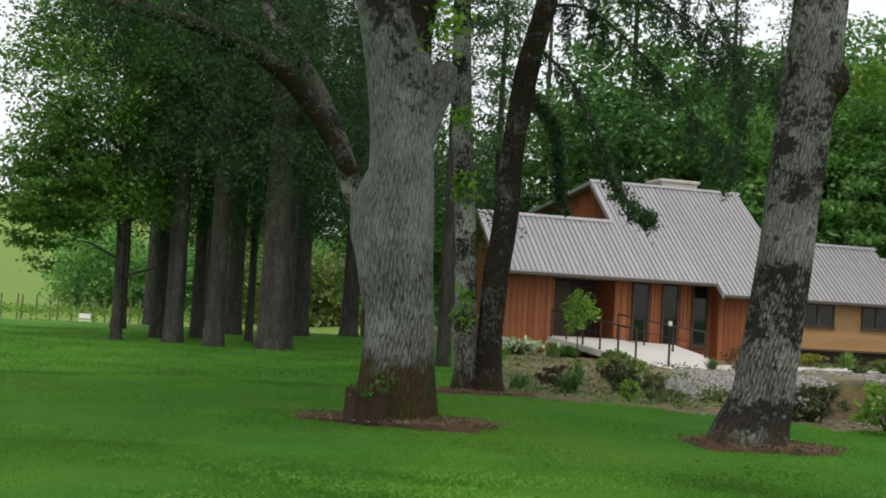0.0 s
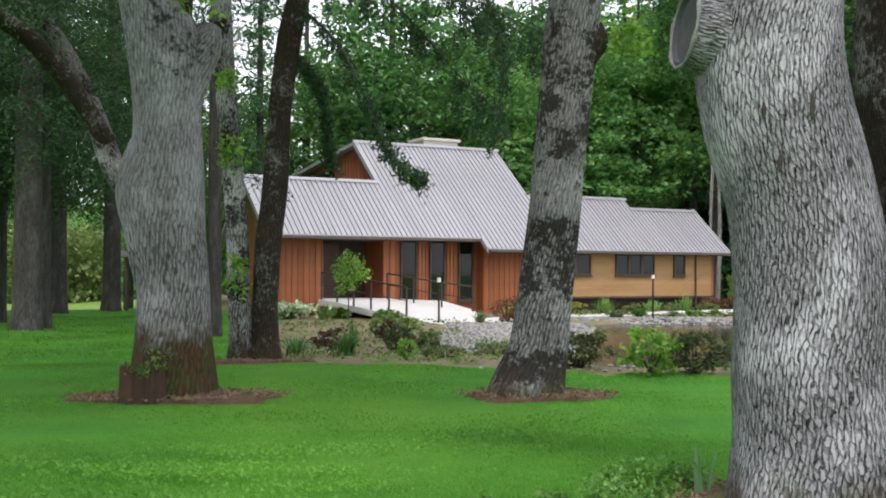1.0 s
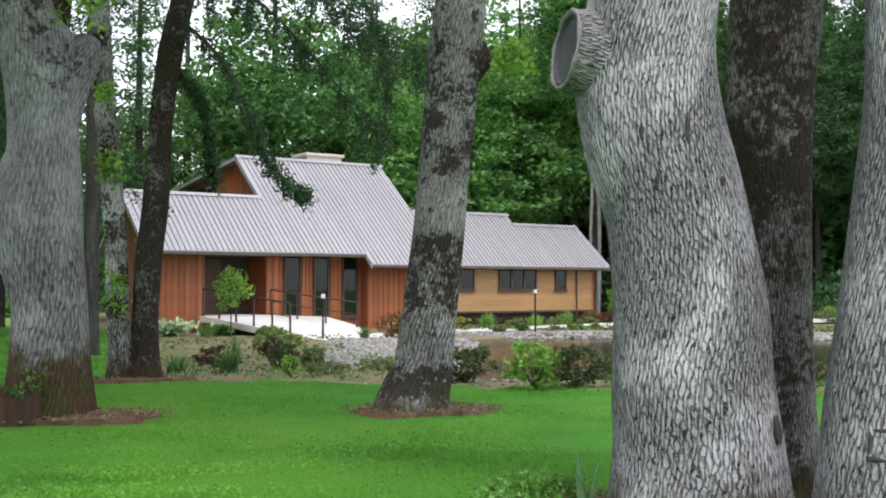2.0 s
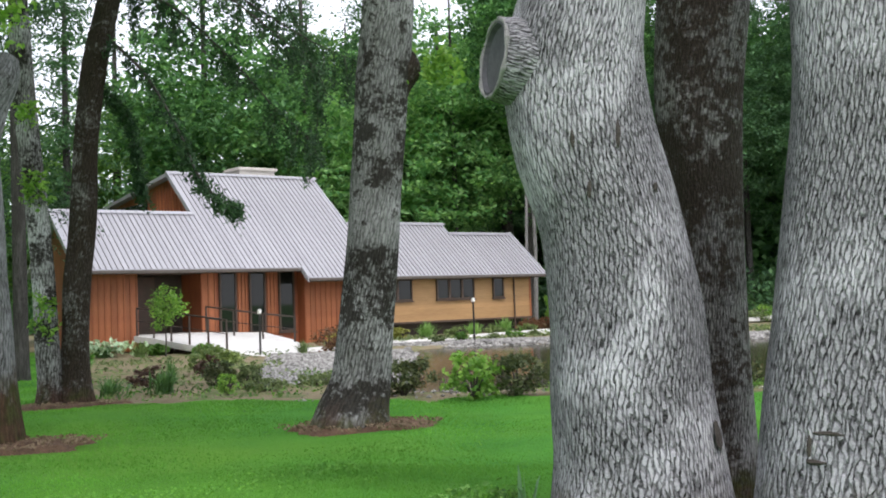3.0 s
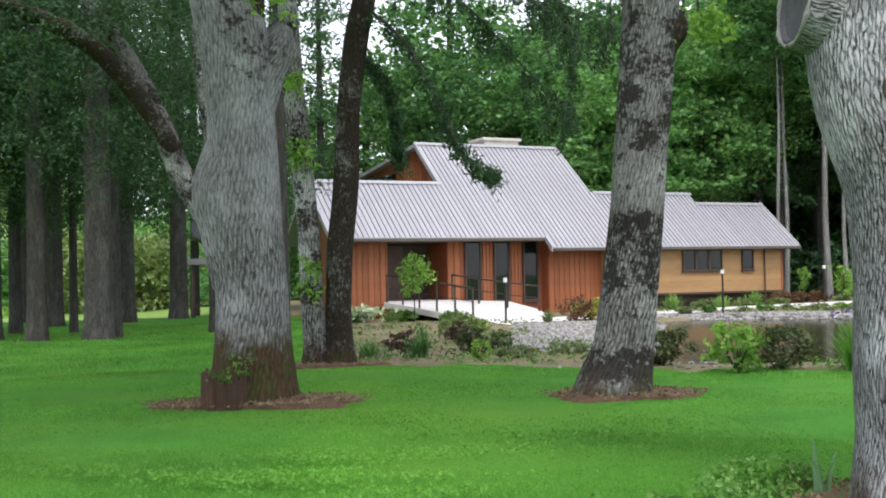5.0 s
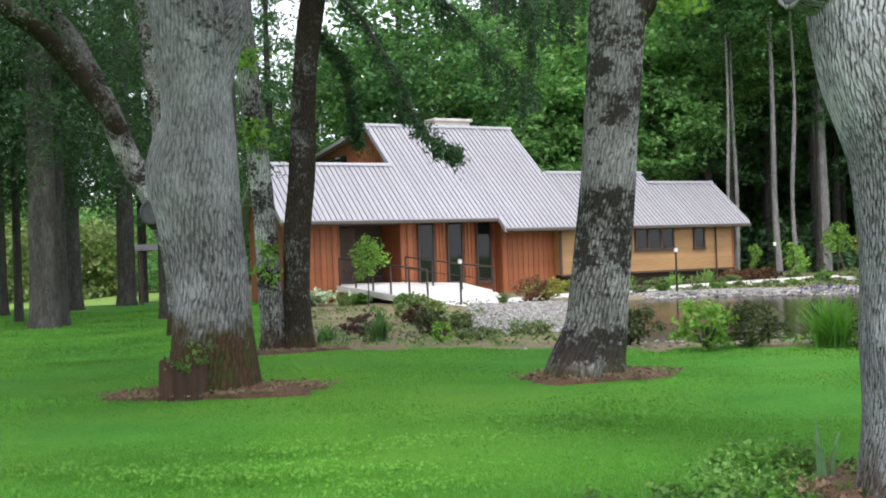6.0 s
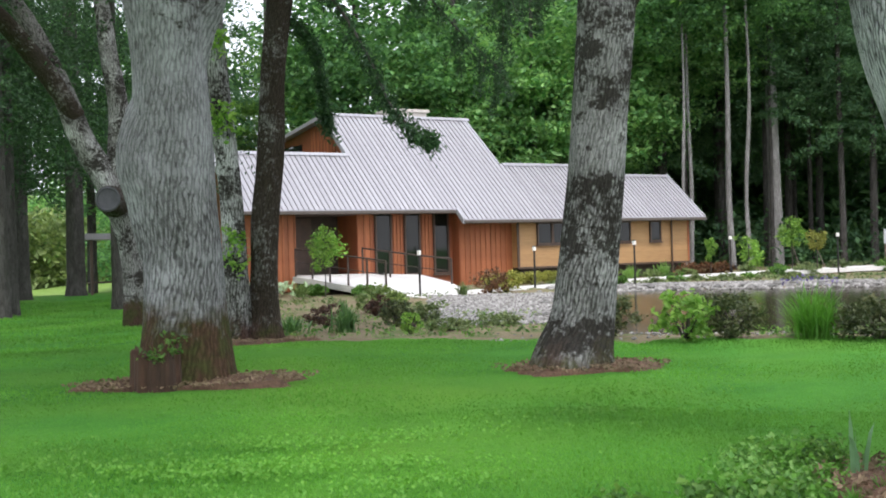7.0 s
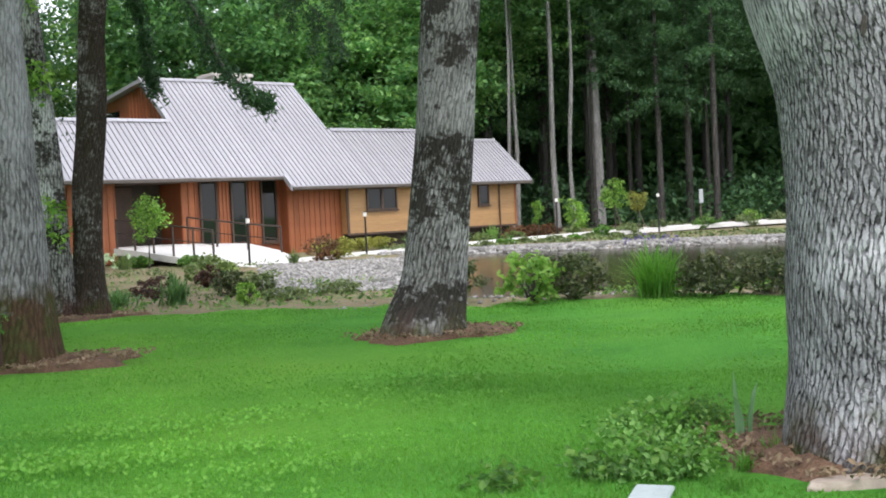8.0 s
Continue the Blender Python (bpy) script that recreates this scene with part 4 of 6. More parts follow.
o5 = oak("leaning old oak with spreading grey limbs", [
    dict(line=[(6.65, 24.1, 0.0, 0.32), (6.62, 24.1, 0.6, 0.24), (6.58, 24.12, 1.6, 0.23), (6.3, 24.2, 2.8, 0.27), (5.7, 24.35, 4.0, 0.25), (5.3, 24.42, 5.1, 0.22), (4.8, 24.5, 6.2, 0.18), (3.5, 24.6, 8, 0.1)], mat=BARK_PATCHY, around=40, per_m=20, seed=51),
    dict(name="limb", line=[(6.35, 24.2, 2.7, 0.24), (6.38, 24.18, 3.6, 0.22), (6.4, 24.16, 4.6, 0.2), (6.25, 24.2, 5.7, 0.18), (6.0, 24.2, 8, 0.1)], mat=BARK_PATCHY, around=32, per_m=20, seed=52),
    dict(name="limb", line=[(5.6, 24.3, 4.4, 0.2), (4.8, 24.1, 5.5, 0.2), (3.8, 23.7, 6.4, 0.19), (2.1, 23.6, 7.1, 0.16), (0.1, 23.6, 7.4, 0.12), (-1.5, 23.6, 7.6, 0.06)], mat=BARK_DARK, around=24, per_m=15, seed=53)])
cut_stub(o5, (6.0, 23.6, 2.72), (-0.5, -0.86, 0.1), 0.25, 0.7, BARK_DARK, CUT)

# fir grove beside the field, and the wood behind the house
FIR_TRUNKS = [(2.24, 35.66, 0.30), (2.53, 32.64, 0.36), (3.48, 36.6, 0.25), (3.57, 31.55, 0.35), (5.16, 41.4, 0.40), (5.0, 35.4, 0.16), (4.95, 30.4, 0.48), (5.5, 31.6, 0.3), (7.86, 43.1, 0.5), (10.2, 44.8, 0.45), (8.6, 32.9, 0.22), (4.6, 47.0, 0.4), (6.3, 39.0, 0.3), (1.2, 42.0, 0.35), (2.6, 50.0, 0.35), (6.4, 52.0, 0.38), (9.0, 49.5, 0.34)]
fir_data = [fir_mesh("fir_crown", NEEDLE, 100 + i, 17, 3.6, 22, 10, 22, 0.06, 0.0) for i in range(3)]
trunk_data = [stem_mesh("trunk", [(0, 0, -0.3, 1.25), (0, 0, 0.3, 1.08), (0.02, 0, 2, 0.98), (0.05, 0.02, 6, 0.9), (0.0, 0.0, 14, 0.6), (0, 0, 24, 0.15)], BARK_FIR, 28, 5, 0.03, 60 + i, 0.15, 0.4) for i in range(3)]


def fir(x, y, r, low, i, mat=None, group="firs of the grove"):
    t = thing("fir_tree", "tall dark fir with a bare straight trunk", "tree", (x, y, gz(x, y)), group)
    a = part("trunk", trunk_data[i % 3], BARK_FIR, None)
    a.parent = t
    a.scale = (r * 0.74, r * 0.74, 1.0)
    a.rotation_euler.z = i * 1.3
    c = part("crown", fir_data[i % 3], NEEDLE, None)
    c.parent = t
    c.location.z = low
    c.rotation_euler.z = i * 2.1
    return t


for i, (x, y, r) in enumerate(FIR_TRUNKS):
    fir(x, y, r, 4.6 + 0.8 * math.sin(i * 2.3), i)

maple_data = [crown_mesh("crown", LEAF_MAPLE, 200 + i, 3.6, 11, 300, 56, 0.19, 0.25, 0.46) for i in range(4)]
fresh_data = [crown_mesh("crown", LEAF_OAK, 220 + i, 3.2, 9, 290, 52, 0.17, 0.25, 0.46) for i in range(2)]
slim_data = [stem_mesh("trunk", [(0, 0, -0.3, 1.2), (0.1, 0, 3, 1.0), (0.3, 0.2, 8, 0.8), (0.2, 0.1, 16, 0.3)], BARK_FIR, 14, 2.5, 0.04, 70 + i) for i in range(2)]
pale_data = stem_mesh("trunk", [(0, 0, -0.3, 1.2), (0.05, 0, 3, 1.0), (-0.1, 0.1, 8, 0.85), (0.1, 0.1, 18, 0.4)], BARK_PALE, 16, 3, 0.04, 75)
bent_data = stem_mesh("trunk", [(0, 0, -0.3, 1.2), (1.6, 0.4, 3, 1.0), (-1.2, 0.9, 8, 0.8), (2.4, 0.3, 18, 0.4)], BARK_PALE, 12, 3, 0.04, 76)
wood_fir = [fir_mesh("crown", NEEDLE_MID, 130 + i, 20, 3.4, 22, 8, 14, 0.11, 0.0) for i in range(2)]


def wood_tree(x, y, kind, i, low, r, s=1.0):
    name, label = ("fir_tree", "tall green conifer in the wood") if kind == "fir" else ("broadleaf_tree", "leafy green broadleaf tree in the wood")
    t = thing(name, label, "tree", (x, y, gz(x, y)), "trees of the wood")
    td = pale_data if kind == "pale" else slim_data[i % 2]
    a = part("trunk", td, BARK_FIR)
    a.parent, a.scale = t, (r, r, 1.1)
    a.rotation_euler.z = i * 1.7
    data = wood_fir[i % 2] if kind == "fir" else bright_data[i % 2] if kind == "bright" else (fresh_data[i % 2] if kind == "fresh" else maple_data[i % 4])
    c = part("crown", data, LEAF_MAPLE)
    c.parent, c.location.z, c.scale = t, low, (s, s, s)
    c.rotation_euler.z = i * 2.4
    return t


rw = random.Random(9)
n_tree = 0
for row, (d0, step_x) in enumerate(((50, 5.2), (56, 5.0), (63, 5.6))):
    x = -2 + row * 1.7
    while x < 74:
        yy = d0 + rw.uniform(-2, 2) - max(0, x - 30) * 0.28
        xx = x + rw.uniform(-1.2, 1.2)
        a = math.degrees(math.atan2(xx - 0.1, yy - 0.9))
        x += step_x * rw.uniform(0.8, 1.25)
        if a < 13:
            continue
        deep = a > 41
        if a < 33 and (row == 2 or (row == 1 and rw.random() < 0.45)):
            continue
        kind = rw.choice(("fir", "maple", "fresh", "maple")) if not deep else rw.choice(("fir", "fir", "maple", "fir"))
        low = (rw.uniform(1.0, 3.5) if not deep else rw.uniform(5.0, 7.5)) if row < 2 else rw.uniform(0, 2)
        wood_tree(xx, yy, kind, n_tree, low, rw.uniform(0.14, 0.26), rw.uniform(0.85, 1.2))
        n_tree += 1

for i, (x, y, kind, low, k) in enumerate(((37.0, 50.5, "maple", 2.5, 1.2), (33.0, 54.0, "fresh", 4.0, 1.3), (40.5, 52.0, "maple", 4.0, 1.2))):
    wood_tree(x, y, kind, 60 + i, low, 0.22, k)

bright_data = [crown_mesh("crown", LEAF_BRIGHT, 230 + i, 3.4, 9.5, 210, 56, 0.2, 0.25, 0.46) for i in range(2)]
for i, (x, y, low, k) in enumerate(((28.6, 47.2, 2.6, 1.0), (32.6, 46.4, 2.0, 1.05), (36.2, 45.2, 3.6, 1.1), (24.0, 48.6, 3.4, 0.9), (40.5, 44.5, 7.5, 1.0))):
    t = wood_tree(x, y, "bright", 70 + i, low, 0.15, k)
for i in range(11):
    x, y = 43.5 + i * 1.2 + 0.5 * math.sin(i * 3.1), 41.5 - i * 0.88 + 2.4 * math.sin(i * 1.7)
    wood_tree(x, y, "fir", 80 + i, 7.5 + 1.5 * math.sin(i * 2.3), 0.1 + 0.09 * abs(math.sin(i * 1.3)), 0.85)

for i in range(16):
    x, y = 46.0 + i * 1.35 + 0.8 * math.sin(i * 2.7), 47.5 - i * 0.9 + 3.0 * math.sin(i * 2.1)
    wood_tree(x, y, "fir", 100 + i, 9.0 + 1.5 * math.sin(i * 1.9), 0.09 + 0.14 * abs(math.sin(i * 1.7)), 0.8)

# ---- far woods, treeline and field ----
def bank_of_leaves(name, label, mat, seed, a0, a1, d0, d1, z0, z1, clumps, per, size, spread, edge=0.0):
    r0 = np.random.default_rng(seed)
    a = np.radians(r0.uniform(a0, a1, clumps))
    d = r0.uniform(d0, d1, clumps)
    top = z1 * (0.72 + 0.28 * np.sin(a * 41 + seed) * np.sin(a * 17)) if edge else np.full(clumps, z1)
    z = z0 + (top - z0) * r0.uniform(0, 1, clumps)
    c = np.stack([HUB[0] + d * np.sin(a), HUB[1] + d * np.cos(a), z], -1)
    v, f = leaf_cloud(r0, c, spread, per, size)
    ob = new(name, quads(name, v, f, mat))
    return tagged(ob, label, "woods", kind="stuff")


bank_of_leaves("far_woods", "dense dark woodland far behind the house", LEAF_MAPLE, 301, 33, 78, 72, 84, -0.5, 18, 5200, 24, 0.52, (0.9, 0.9, 0.8))
bank_of_leaves("far_woods", "green woodland far behind the house", LEAF_MAPLE, 302, 14, 34, 74, 84, 0, 11, 1300, 26, 0.28, (0.9, 0.9, 0.8), 1)
bank_of_leaves("undergrowth", "shady undergrowth at the foot of the wood", NEEDLE_MID, 303, 36, 78, 60, 74, 0.2, 3.0, 1500, 16, 0.22, (0.8, 0.8, 0.5), 1)
# the treeline's brighter leaf colour stands in for distant haze
bank_of_leaves("field_treeline", "line of leafy trees beyond the field, haze painted into their green", LEAF_BRIGHT, 304, -1.5, 17, 100, 110, 0, 9, 1900, 20, 0.33, (0.9, 0.9, 0.7), 1)
bank_of_leaves("field_hedge", "green hedge of shrubs at the field's edge", LEAF_SAGE, 305, 6, 17, 86, 92, -0.8, 6.4, 900, 16, 0.32, (0.6, 0.6, 0.4), 1)

POST_WOOD = rough_paint("weathered_post_wood", (0.10, 0.08, 0.06), (0.20, 0.17, 0.14), 8, 0.85)
for i in range(24):
    x, y = -9.0 + i * 0.62, 64.5 + (i % 3) * 3.2
    z = gz(x, y)
    p = tagged(part("vineyard_post", Geo().tube([(x, y, z - 0.2), (x + 0.05 * math.sin(i * 5), y, z + 1.62)], [0.05, 0.045], 7), POST_WOOD), "weathered wooden vineyard post in the field", "post", "vineyard posts")
r0 = np.random.default_rng(77)
for k in range(3):
    y = 64.5 + k * 3.2
    xs = np.linspace(-10, 6, 130)
    v, f = leaf_cloud(r0, np.stack([xs, np.full(130, y), ground_z(xs, np.full(130, y)) + 0.75], -1), (0.1, 0.1, 0.16), 7, 0.13)
    tagged(new("vine_row", quads("vine_row", v, f, LEAF_LIME)), "row of young grape vines on a wire", "vines", kind="stuff")
WHITE = rough_paint("white_paint", (0.72, 0.72, 0.70), (0.84, 0.84, 0.82), 4, 0.6)
bx, by = -0.14, 62.5
bz = gz(bx, by)
bench = thing("garden_bench", "small white wooden bench at the field's edge", "bench", (bx, by, bz))
part("seat", Geo().box(bx - 0.3, by - 0.2, bz + 0.42, bx + 0.3, by + 0.2, bz + 0.47, None, 0.01), WHITE, bench)
for sx in (-0.27, 0.23):
    for sy in (-0.18, 0.14):
        part("leg", Geo().box(bx + sx, by + sy, bz, bx + sx + 0.05, by + sy + 0.05, bz + 0.42), WHITE, bench)
part("backrest", Geo().box(bx - 0.3, by + 0.18, bz + 0.55, bx + 0.3, by + 0.22, bz + 0.8, None, 0.01), WHITE, bench)

# open shelter by the field
sx, sy = 11.6, 45.6
sz = gz(sx, sy)
shelter = thing("garden_shelter", "small timber shelter with a grey metal roof", "shelter", (sx, sy, sz))
for px, py in ((-0.8, -0.7), (0.8, -0.7), (-0.8, 0.7), (0.8, 0.7)):
    part("post", Geo().box(sx + px - 0.05, sy + py - 0.05, sz, sx + px + 0.05, sy + py + 0.05, sz + 2.1), TRIM, shelter)
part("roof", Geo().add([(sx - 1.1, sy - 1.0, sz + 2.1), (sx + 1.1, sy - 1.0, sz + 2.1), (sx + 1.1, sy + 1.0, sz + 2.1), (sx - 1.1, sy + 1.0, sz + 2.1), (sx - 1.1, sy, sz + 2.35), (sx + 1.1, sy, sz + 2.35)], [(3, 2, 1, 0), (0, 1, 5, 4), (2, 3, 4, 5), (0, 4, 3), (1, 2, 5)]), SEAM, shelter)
part("bench_board", Geo().box(sx - 0.75, sy + 0.3, sz + 0.42, sx + 0.75, sy + 0.65, sz + 0.48), TRIM, shelter)

# the leafy tree at the edge of the grove, bright green to the field side
ash = thing("broadleaf_tree", "leafy green tree with a thin dark trunk", "tree", (1.0, 33.2, gz(1, 33.2)), "trees of the grove")
part("trunk", stem_mesh("trunk", [(1.0, 33.2, -0.1, 0.19), (1.0, 33.2, 0.6, 0.15), (0.98, 33.2, 2.5, 0.13), (0.9, 33.2, 5, 0.11), (0.7, 33.2, 9, 0.06)], BARK_FIR, 20, 8, 0.04, 80), BARK_FIR, ash)
for k in range(9):
    a = k * 2.3
    g = Geo().tube([(0.95, 33.2, 1.9 + k * 0.5), (0.95 + 1.2 * math.cos(a), 33.2 + 1.2 * math.sin(a), 2.3 + k * 0.55), (0.95 + 2.6 * math.cos(a), 33.2 + 2.4 * math.sin(a), 2.4 + k * 0.6)], [0.05, 0.03, 0.01], 5)
    part("branch", g, TWIG, ash)
c = part("crown", crown_mesh("crown", LEAF_OAK, 240, 2.6, 7.6, 680, 48, 0.105, 0.3, 0.46), LEAF_OAK)
c.parent, c.location = ash, (-0.6, 0, 3.3)
c = part("crown", crown_mesh("crown", LEAF_OAK, 241, 1.5, 3.4, 190, 46, 0.105, 0.3, 0.46), LEAF_OAK)
c.parent, c.location = ash, (-2.0, -0.3, 2.3)

# boughs of the old leaning oak: leaf masses high over the lawn
r0 = np.random.default_rng(60)
cs = []
for (cx, cy, cz), n in (((3.4, 24, 6.4), 60), ((1.5, 23.6, 6.6), 70), ((5.2, 24, 7.2), 60), ((6.5, 24, 8.0), 60), ((0.2, 23.5, 7.4), 70)):
    cs += list(r0.normal(0, 1, (n, 3)) * (1.1, 0.9, 0.55) + (cx, cy, cz))
v, f = leaf_cloud(r0, cs, (0.2, 0.2, 0.1), 34, 0.07)
part("crown", quads("crown", v, f, NEEDLE), NEEDLE, o5)


# unseen high crowns, added to the lawn oaks to darken the grass below
for owner, seed, at, rad, tall in ((t1, 61, (0.8, 8.8, 6.6), 5.4, 5.0), (t2, 62, (4.6, 15.0, 7.6), 4.2, 5.5)):
    c = part("crown", crown_mesh("crown", LEAF_OAK, seed, rad, tall, 460, 44, 0.17, 0.2, 0.5), LEAF_OAK, owner, "unseen crown of green leaves added to shade the lawn")
    c.location = at

# drooping needle boughs that hang from the mossy twin stem
def bough(parent, pts, sprays, seed, drop):
    r0 = np.random.default_rng(seed)
    line = smooth_line(pts, 6)
    limb = part("bough", Geo().tube(line, list(np.linspace(0.028, 0.005, len(line))), 6), TWIG, parent)
    cs, g = [], Geo()
    for k in range(sprays):
        t = 0.08 + 0.92 * (k + r0.uniform(0, 1)) / sprays
        p = line[min(int(t * (len(line) - 1)), len(line) - 1)]
        h = float(drop * r0.uniform(0.35, 1.0))
        side = Vector((r0.normal(0, 0.28), r0.normal(0, 0.28), -1.0)).normalized()
        e = p + side * h
        g.tube([p, p.lerp(e, 0.5) + Vector((0.02, 0.02, 0.04)), e], [0.008, 0.005, 0.002], 4)
        m = max(4, int(h / 0.07))
        cs += [tuple(p.lerp(e, (i + 0.5) / m)) for i in range(m)]
    cs += [tuple(p) for p in line]
    v, f = leaf_cloud(r0, cs, (0.05, 0.05, 0.05), 13, 0.032, 1.0, 2.8, 0.4)
    tagged(part("twig", g, TWIG, limb), kind="stuff")
    part("needles", quads("needles", v, f, NEEDLE), NEEDLE, limb, "drooping dark green needles")


bough(t2, [(6.3, 14.8, 6.0), (6.9, 14.5, 5.9), (7.8, 14.5, 5.3), (8.6, 14.4, 4.5), (9.15, 14.3, 4.05)], 30, 401, 0.7)
bough(t2, [(6.2, 14.85, 5.4), (6.5, 14.2, 4.8), (6.72, 13.6, 3.9), (6.78, 13.2, 3.3), (6.84, 12.7, 2.95), (6.97, 12.55, 2.85)], 30, 402, 0.24)
bough(t2, [(6.0, 14.9, 4.8), (6.5, 14.9, 4.4), (6.68, 14.95, 3.75), (6.74, 14.95, 3.2)], 36, 403, 0.22)
bough(t2, [(6.6, 14.8, 7.0), (8.0, 14.8, 7.0), (9.2, 15.0, 6.2), (9.8, 15.2, 5.0), (9.7, 15.3, 3.8)], 26, 404, 0.8)
bough(t2, [(6.5, 14.8, 6.6), (7.6, 15.0, 6.6), (8.6, 14.9, 6.1), (9.4, 14.6, 5.6), (10.2, 14.4, 5.3)], 28, 405, 0.9)


bough(t2, [(6.4, 14.8, 6.4), (7.4, 14.3, 6.2), (8.3, 13.9, 5.5), (8.9, 13.6, 4.9)], 20, 406, 0.7)


def sprout(parent, at, seed, size=0.16, n=16, mat=None, leafsize=0.06):
    r0 = np.random.default_rng(seed)
    v, f = leaf_cloud(r0, r0.normal(0, size / 2, (n, 3)) + at, (size / 4,) * 3, 7, leafsize)
    tagged(part("leaf_sprout", quads("leaf_sprout", v, f, mat or LEAF_LIME), LEAF_LIME, parent, "fresh green shoots"), kind="stuff")


for i, at in enumerate(((5.25, 14.98, 3.4), (5.3, 15.0, 3.25), (5.38, 15.0, 1.8), (5.4, 15.0, 1.5), (5.2, 14.95, 4.3))):
    sprout(t2, at, 500 + i)
for i, at in enumerate(((2.92, 10.24, 0.74), (3.08, 10.26, 0.80))):
    sprout(t1, at, 510 + i, 0.1, 11, LEAF_OAK, 0.03)
for i, at in enumerate(((3.5, 10.5, 4.3), (3.7, 10.6, 4.45), (3.5, 10.5, 4.6))):
    sprout(t1, at, 520 + i, 0.26, 9)
for i, at in enumerate(((7.3, 8.7, 4.0), (7.2, 8.7, 3.9))):
    sprout(t3, at, 530 + i, 0.2, 16, LEAF_LIME)


# ---- mulch rings ----
MULCH = rough_paint("bark_mulch", (0.05, 0.027, 0.016), (0.19, 0.11, 0.066), 9, 0.95, 0, (1, 1, 1), 0.9, 0.03)
CHIP = rough_paint("dry_leaf_litter", (0.13, 0.085, 0.05), (0.34, 0.26, 0.16), 5, 0.9, 0, (1, 1, 1), 0.3, 0.01, 0.3)


def ring_bed(x, y, rx, ry, turn, seed, chips):
    r0 = np.random.default_rng(seed)
    g = Geo()
    n, k = 56, 8
    ph = r0.uniform(0, 6, 4)
    for j in range(k + 1):
        for i in range(n):
            a = i * math.tau / n
            w = 1 + 0.12 * math.sin(3 * a + ph[0]) + 0.09 * math.sin(5 * a + ph[1]) + 0.06 * math.sin(11 * a + ph[2])
            q = j / k
            px, py = rx * w * q * math.cos(a), ry * w * q * math.sin(a)
            xx, yy = x + px * math.cos(turn) - py * math.sin(turn), y + px * math.sin(turn) + py * math.cos(turn)
            g.v.append((xx, yy, gz(xx, yy) + 0.028 + 0.05 * (1 - q * q) + (r0.normal(0, 0.012) if j < k else -0.055)))
    g.f = [(j * n + i, j * n + (i + 1) % n, (j + 1) * n + (i + 1) % n, (j + 1) * n + i) for j in range(k) for i in range(n)]
    tagged(part("mulch_ring", g, MULCH, None, "", True), "brown bark mulch round the foot of an oak", "mulch", kind="structure")
    a, q = r0.uniform(0, math.tau, chips), np.sqrt(r0.uniform(0.1, 1.25, chips))
    px, py = rx * q * np.cos(a), ry * q * np.sin(a)
    c = np.stack([x + px * math.cos(turn) - py * math.sin(turn), y + px * math.sin(turn) + py * math.cos(turn)], -1)
    c = np.c_[c, ground_z(c[:, 0], c[:, 1]) + 0.06 + 0.03 * (1 - q)]
    v, f = leaf_cloud(r0, c, (0.02, 0.02, 0.006), 3, 0.026, 0.2)
    tagged(new("leaf_litter", quads("leaf_litter", v, f, CHIP)), "dry leaves and bark chips", "litter", kind="stuff")


ring_bed(3.34, 10.55, 0.98, 0.46, -0.28, 601, 420)
ring_bed(6.45, 9.15, 0.74, 0.46, -0.55, 602, 260)
ring_bed(5.7, 15.1, 0.75, 0.5, -0.3, 603, 160)
ring_bed(4.72, 4.0, 0.62, 0.72, 0.3, 604, 420)
ring_bed(5.4, 3.2, 0.8, 0.8, 0.0, 605, 200)


# ---- shrubs and garden plants ----
def shrub(name, label, x, y, w, h, mat, seed, leafsize, clumps=60, per=16, z=None):
    z = gz(x, y) if z is None else z
    r0 = np.random.default_rng(seed)
    t = thing(name, label, "shrub", (x, y, z), "garden shrubs")
    g = Geo()
    for k in range(7):
        a = k * 0.9 + r0.uniform(0, 0.5)
        e = Vector((x + 0.36 * w * math.cos(a), y + 0.36 * w * math.sin(a), z + h * r0.uniform(0.5, 0.85)))
        g.tube([(x, y, z - 0.03), Vector((x, y, z)).lerp(e, 0.5) + Vector((0, 0, 0.1 * h)), e], [0.018, 0.012, 0.004], 5)
    part("stems", g, TWIG, t)
    d = r0.normal(0, 1, (clumps, 3))
    d /= np.linalg.norm(d, axis=1)[:, None]
    d *= r0.uniform(0.4, 1.0, (clumps, 1)) ** 0.5 * (1 + 0.25 * np.sin(d[:, :1] * 5 + seed))
    c = d * (w / 2, w / 2, h * 0.5) + (x, y, z + h * 0.52)
    v, f = leaf_cloud(r0, c, (w * 0.06, w * 0.06, h * 0.06), per, leafsize)
    v[:, 2] = np.maximum(v[:, 2], z + 0.02)
    part("foliage", quads("foliage", v, f, mat), mat, t)
    return t


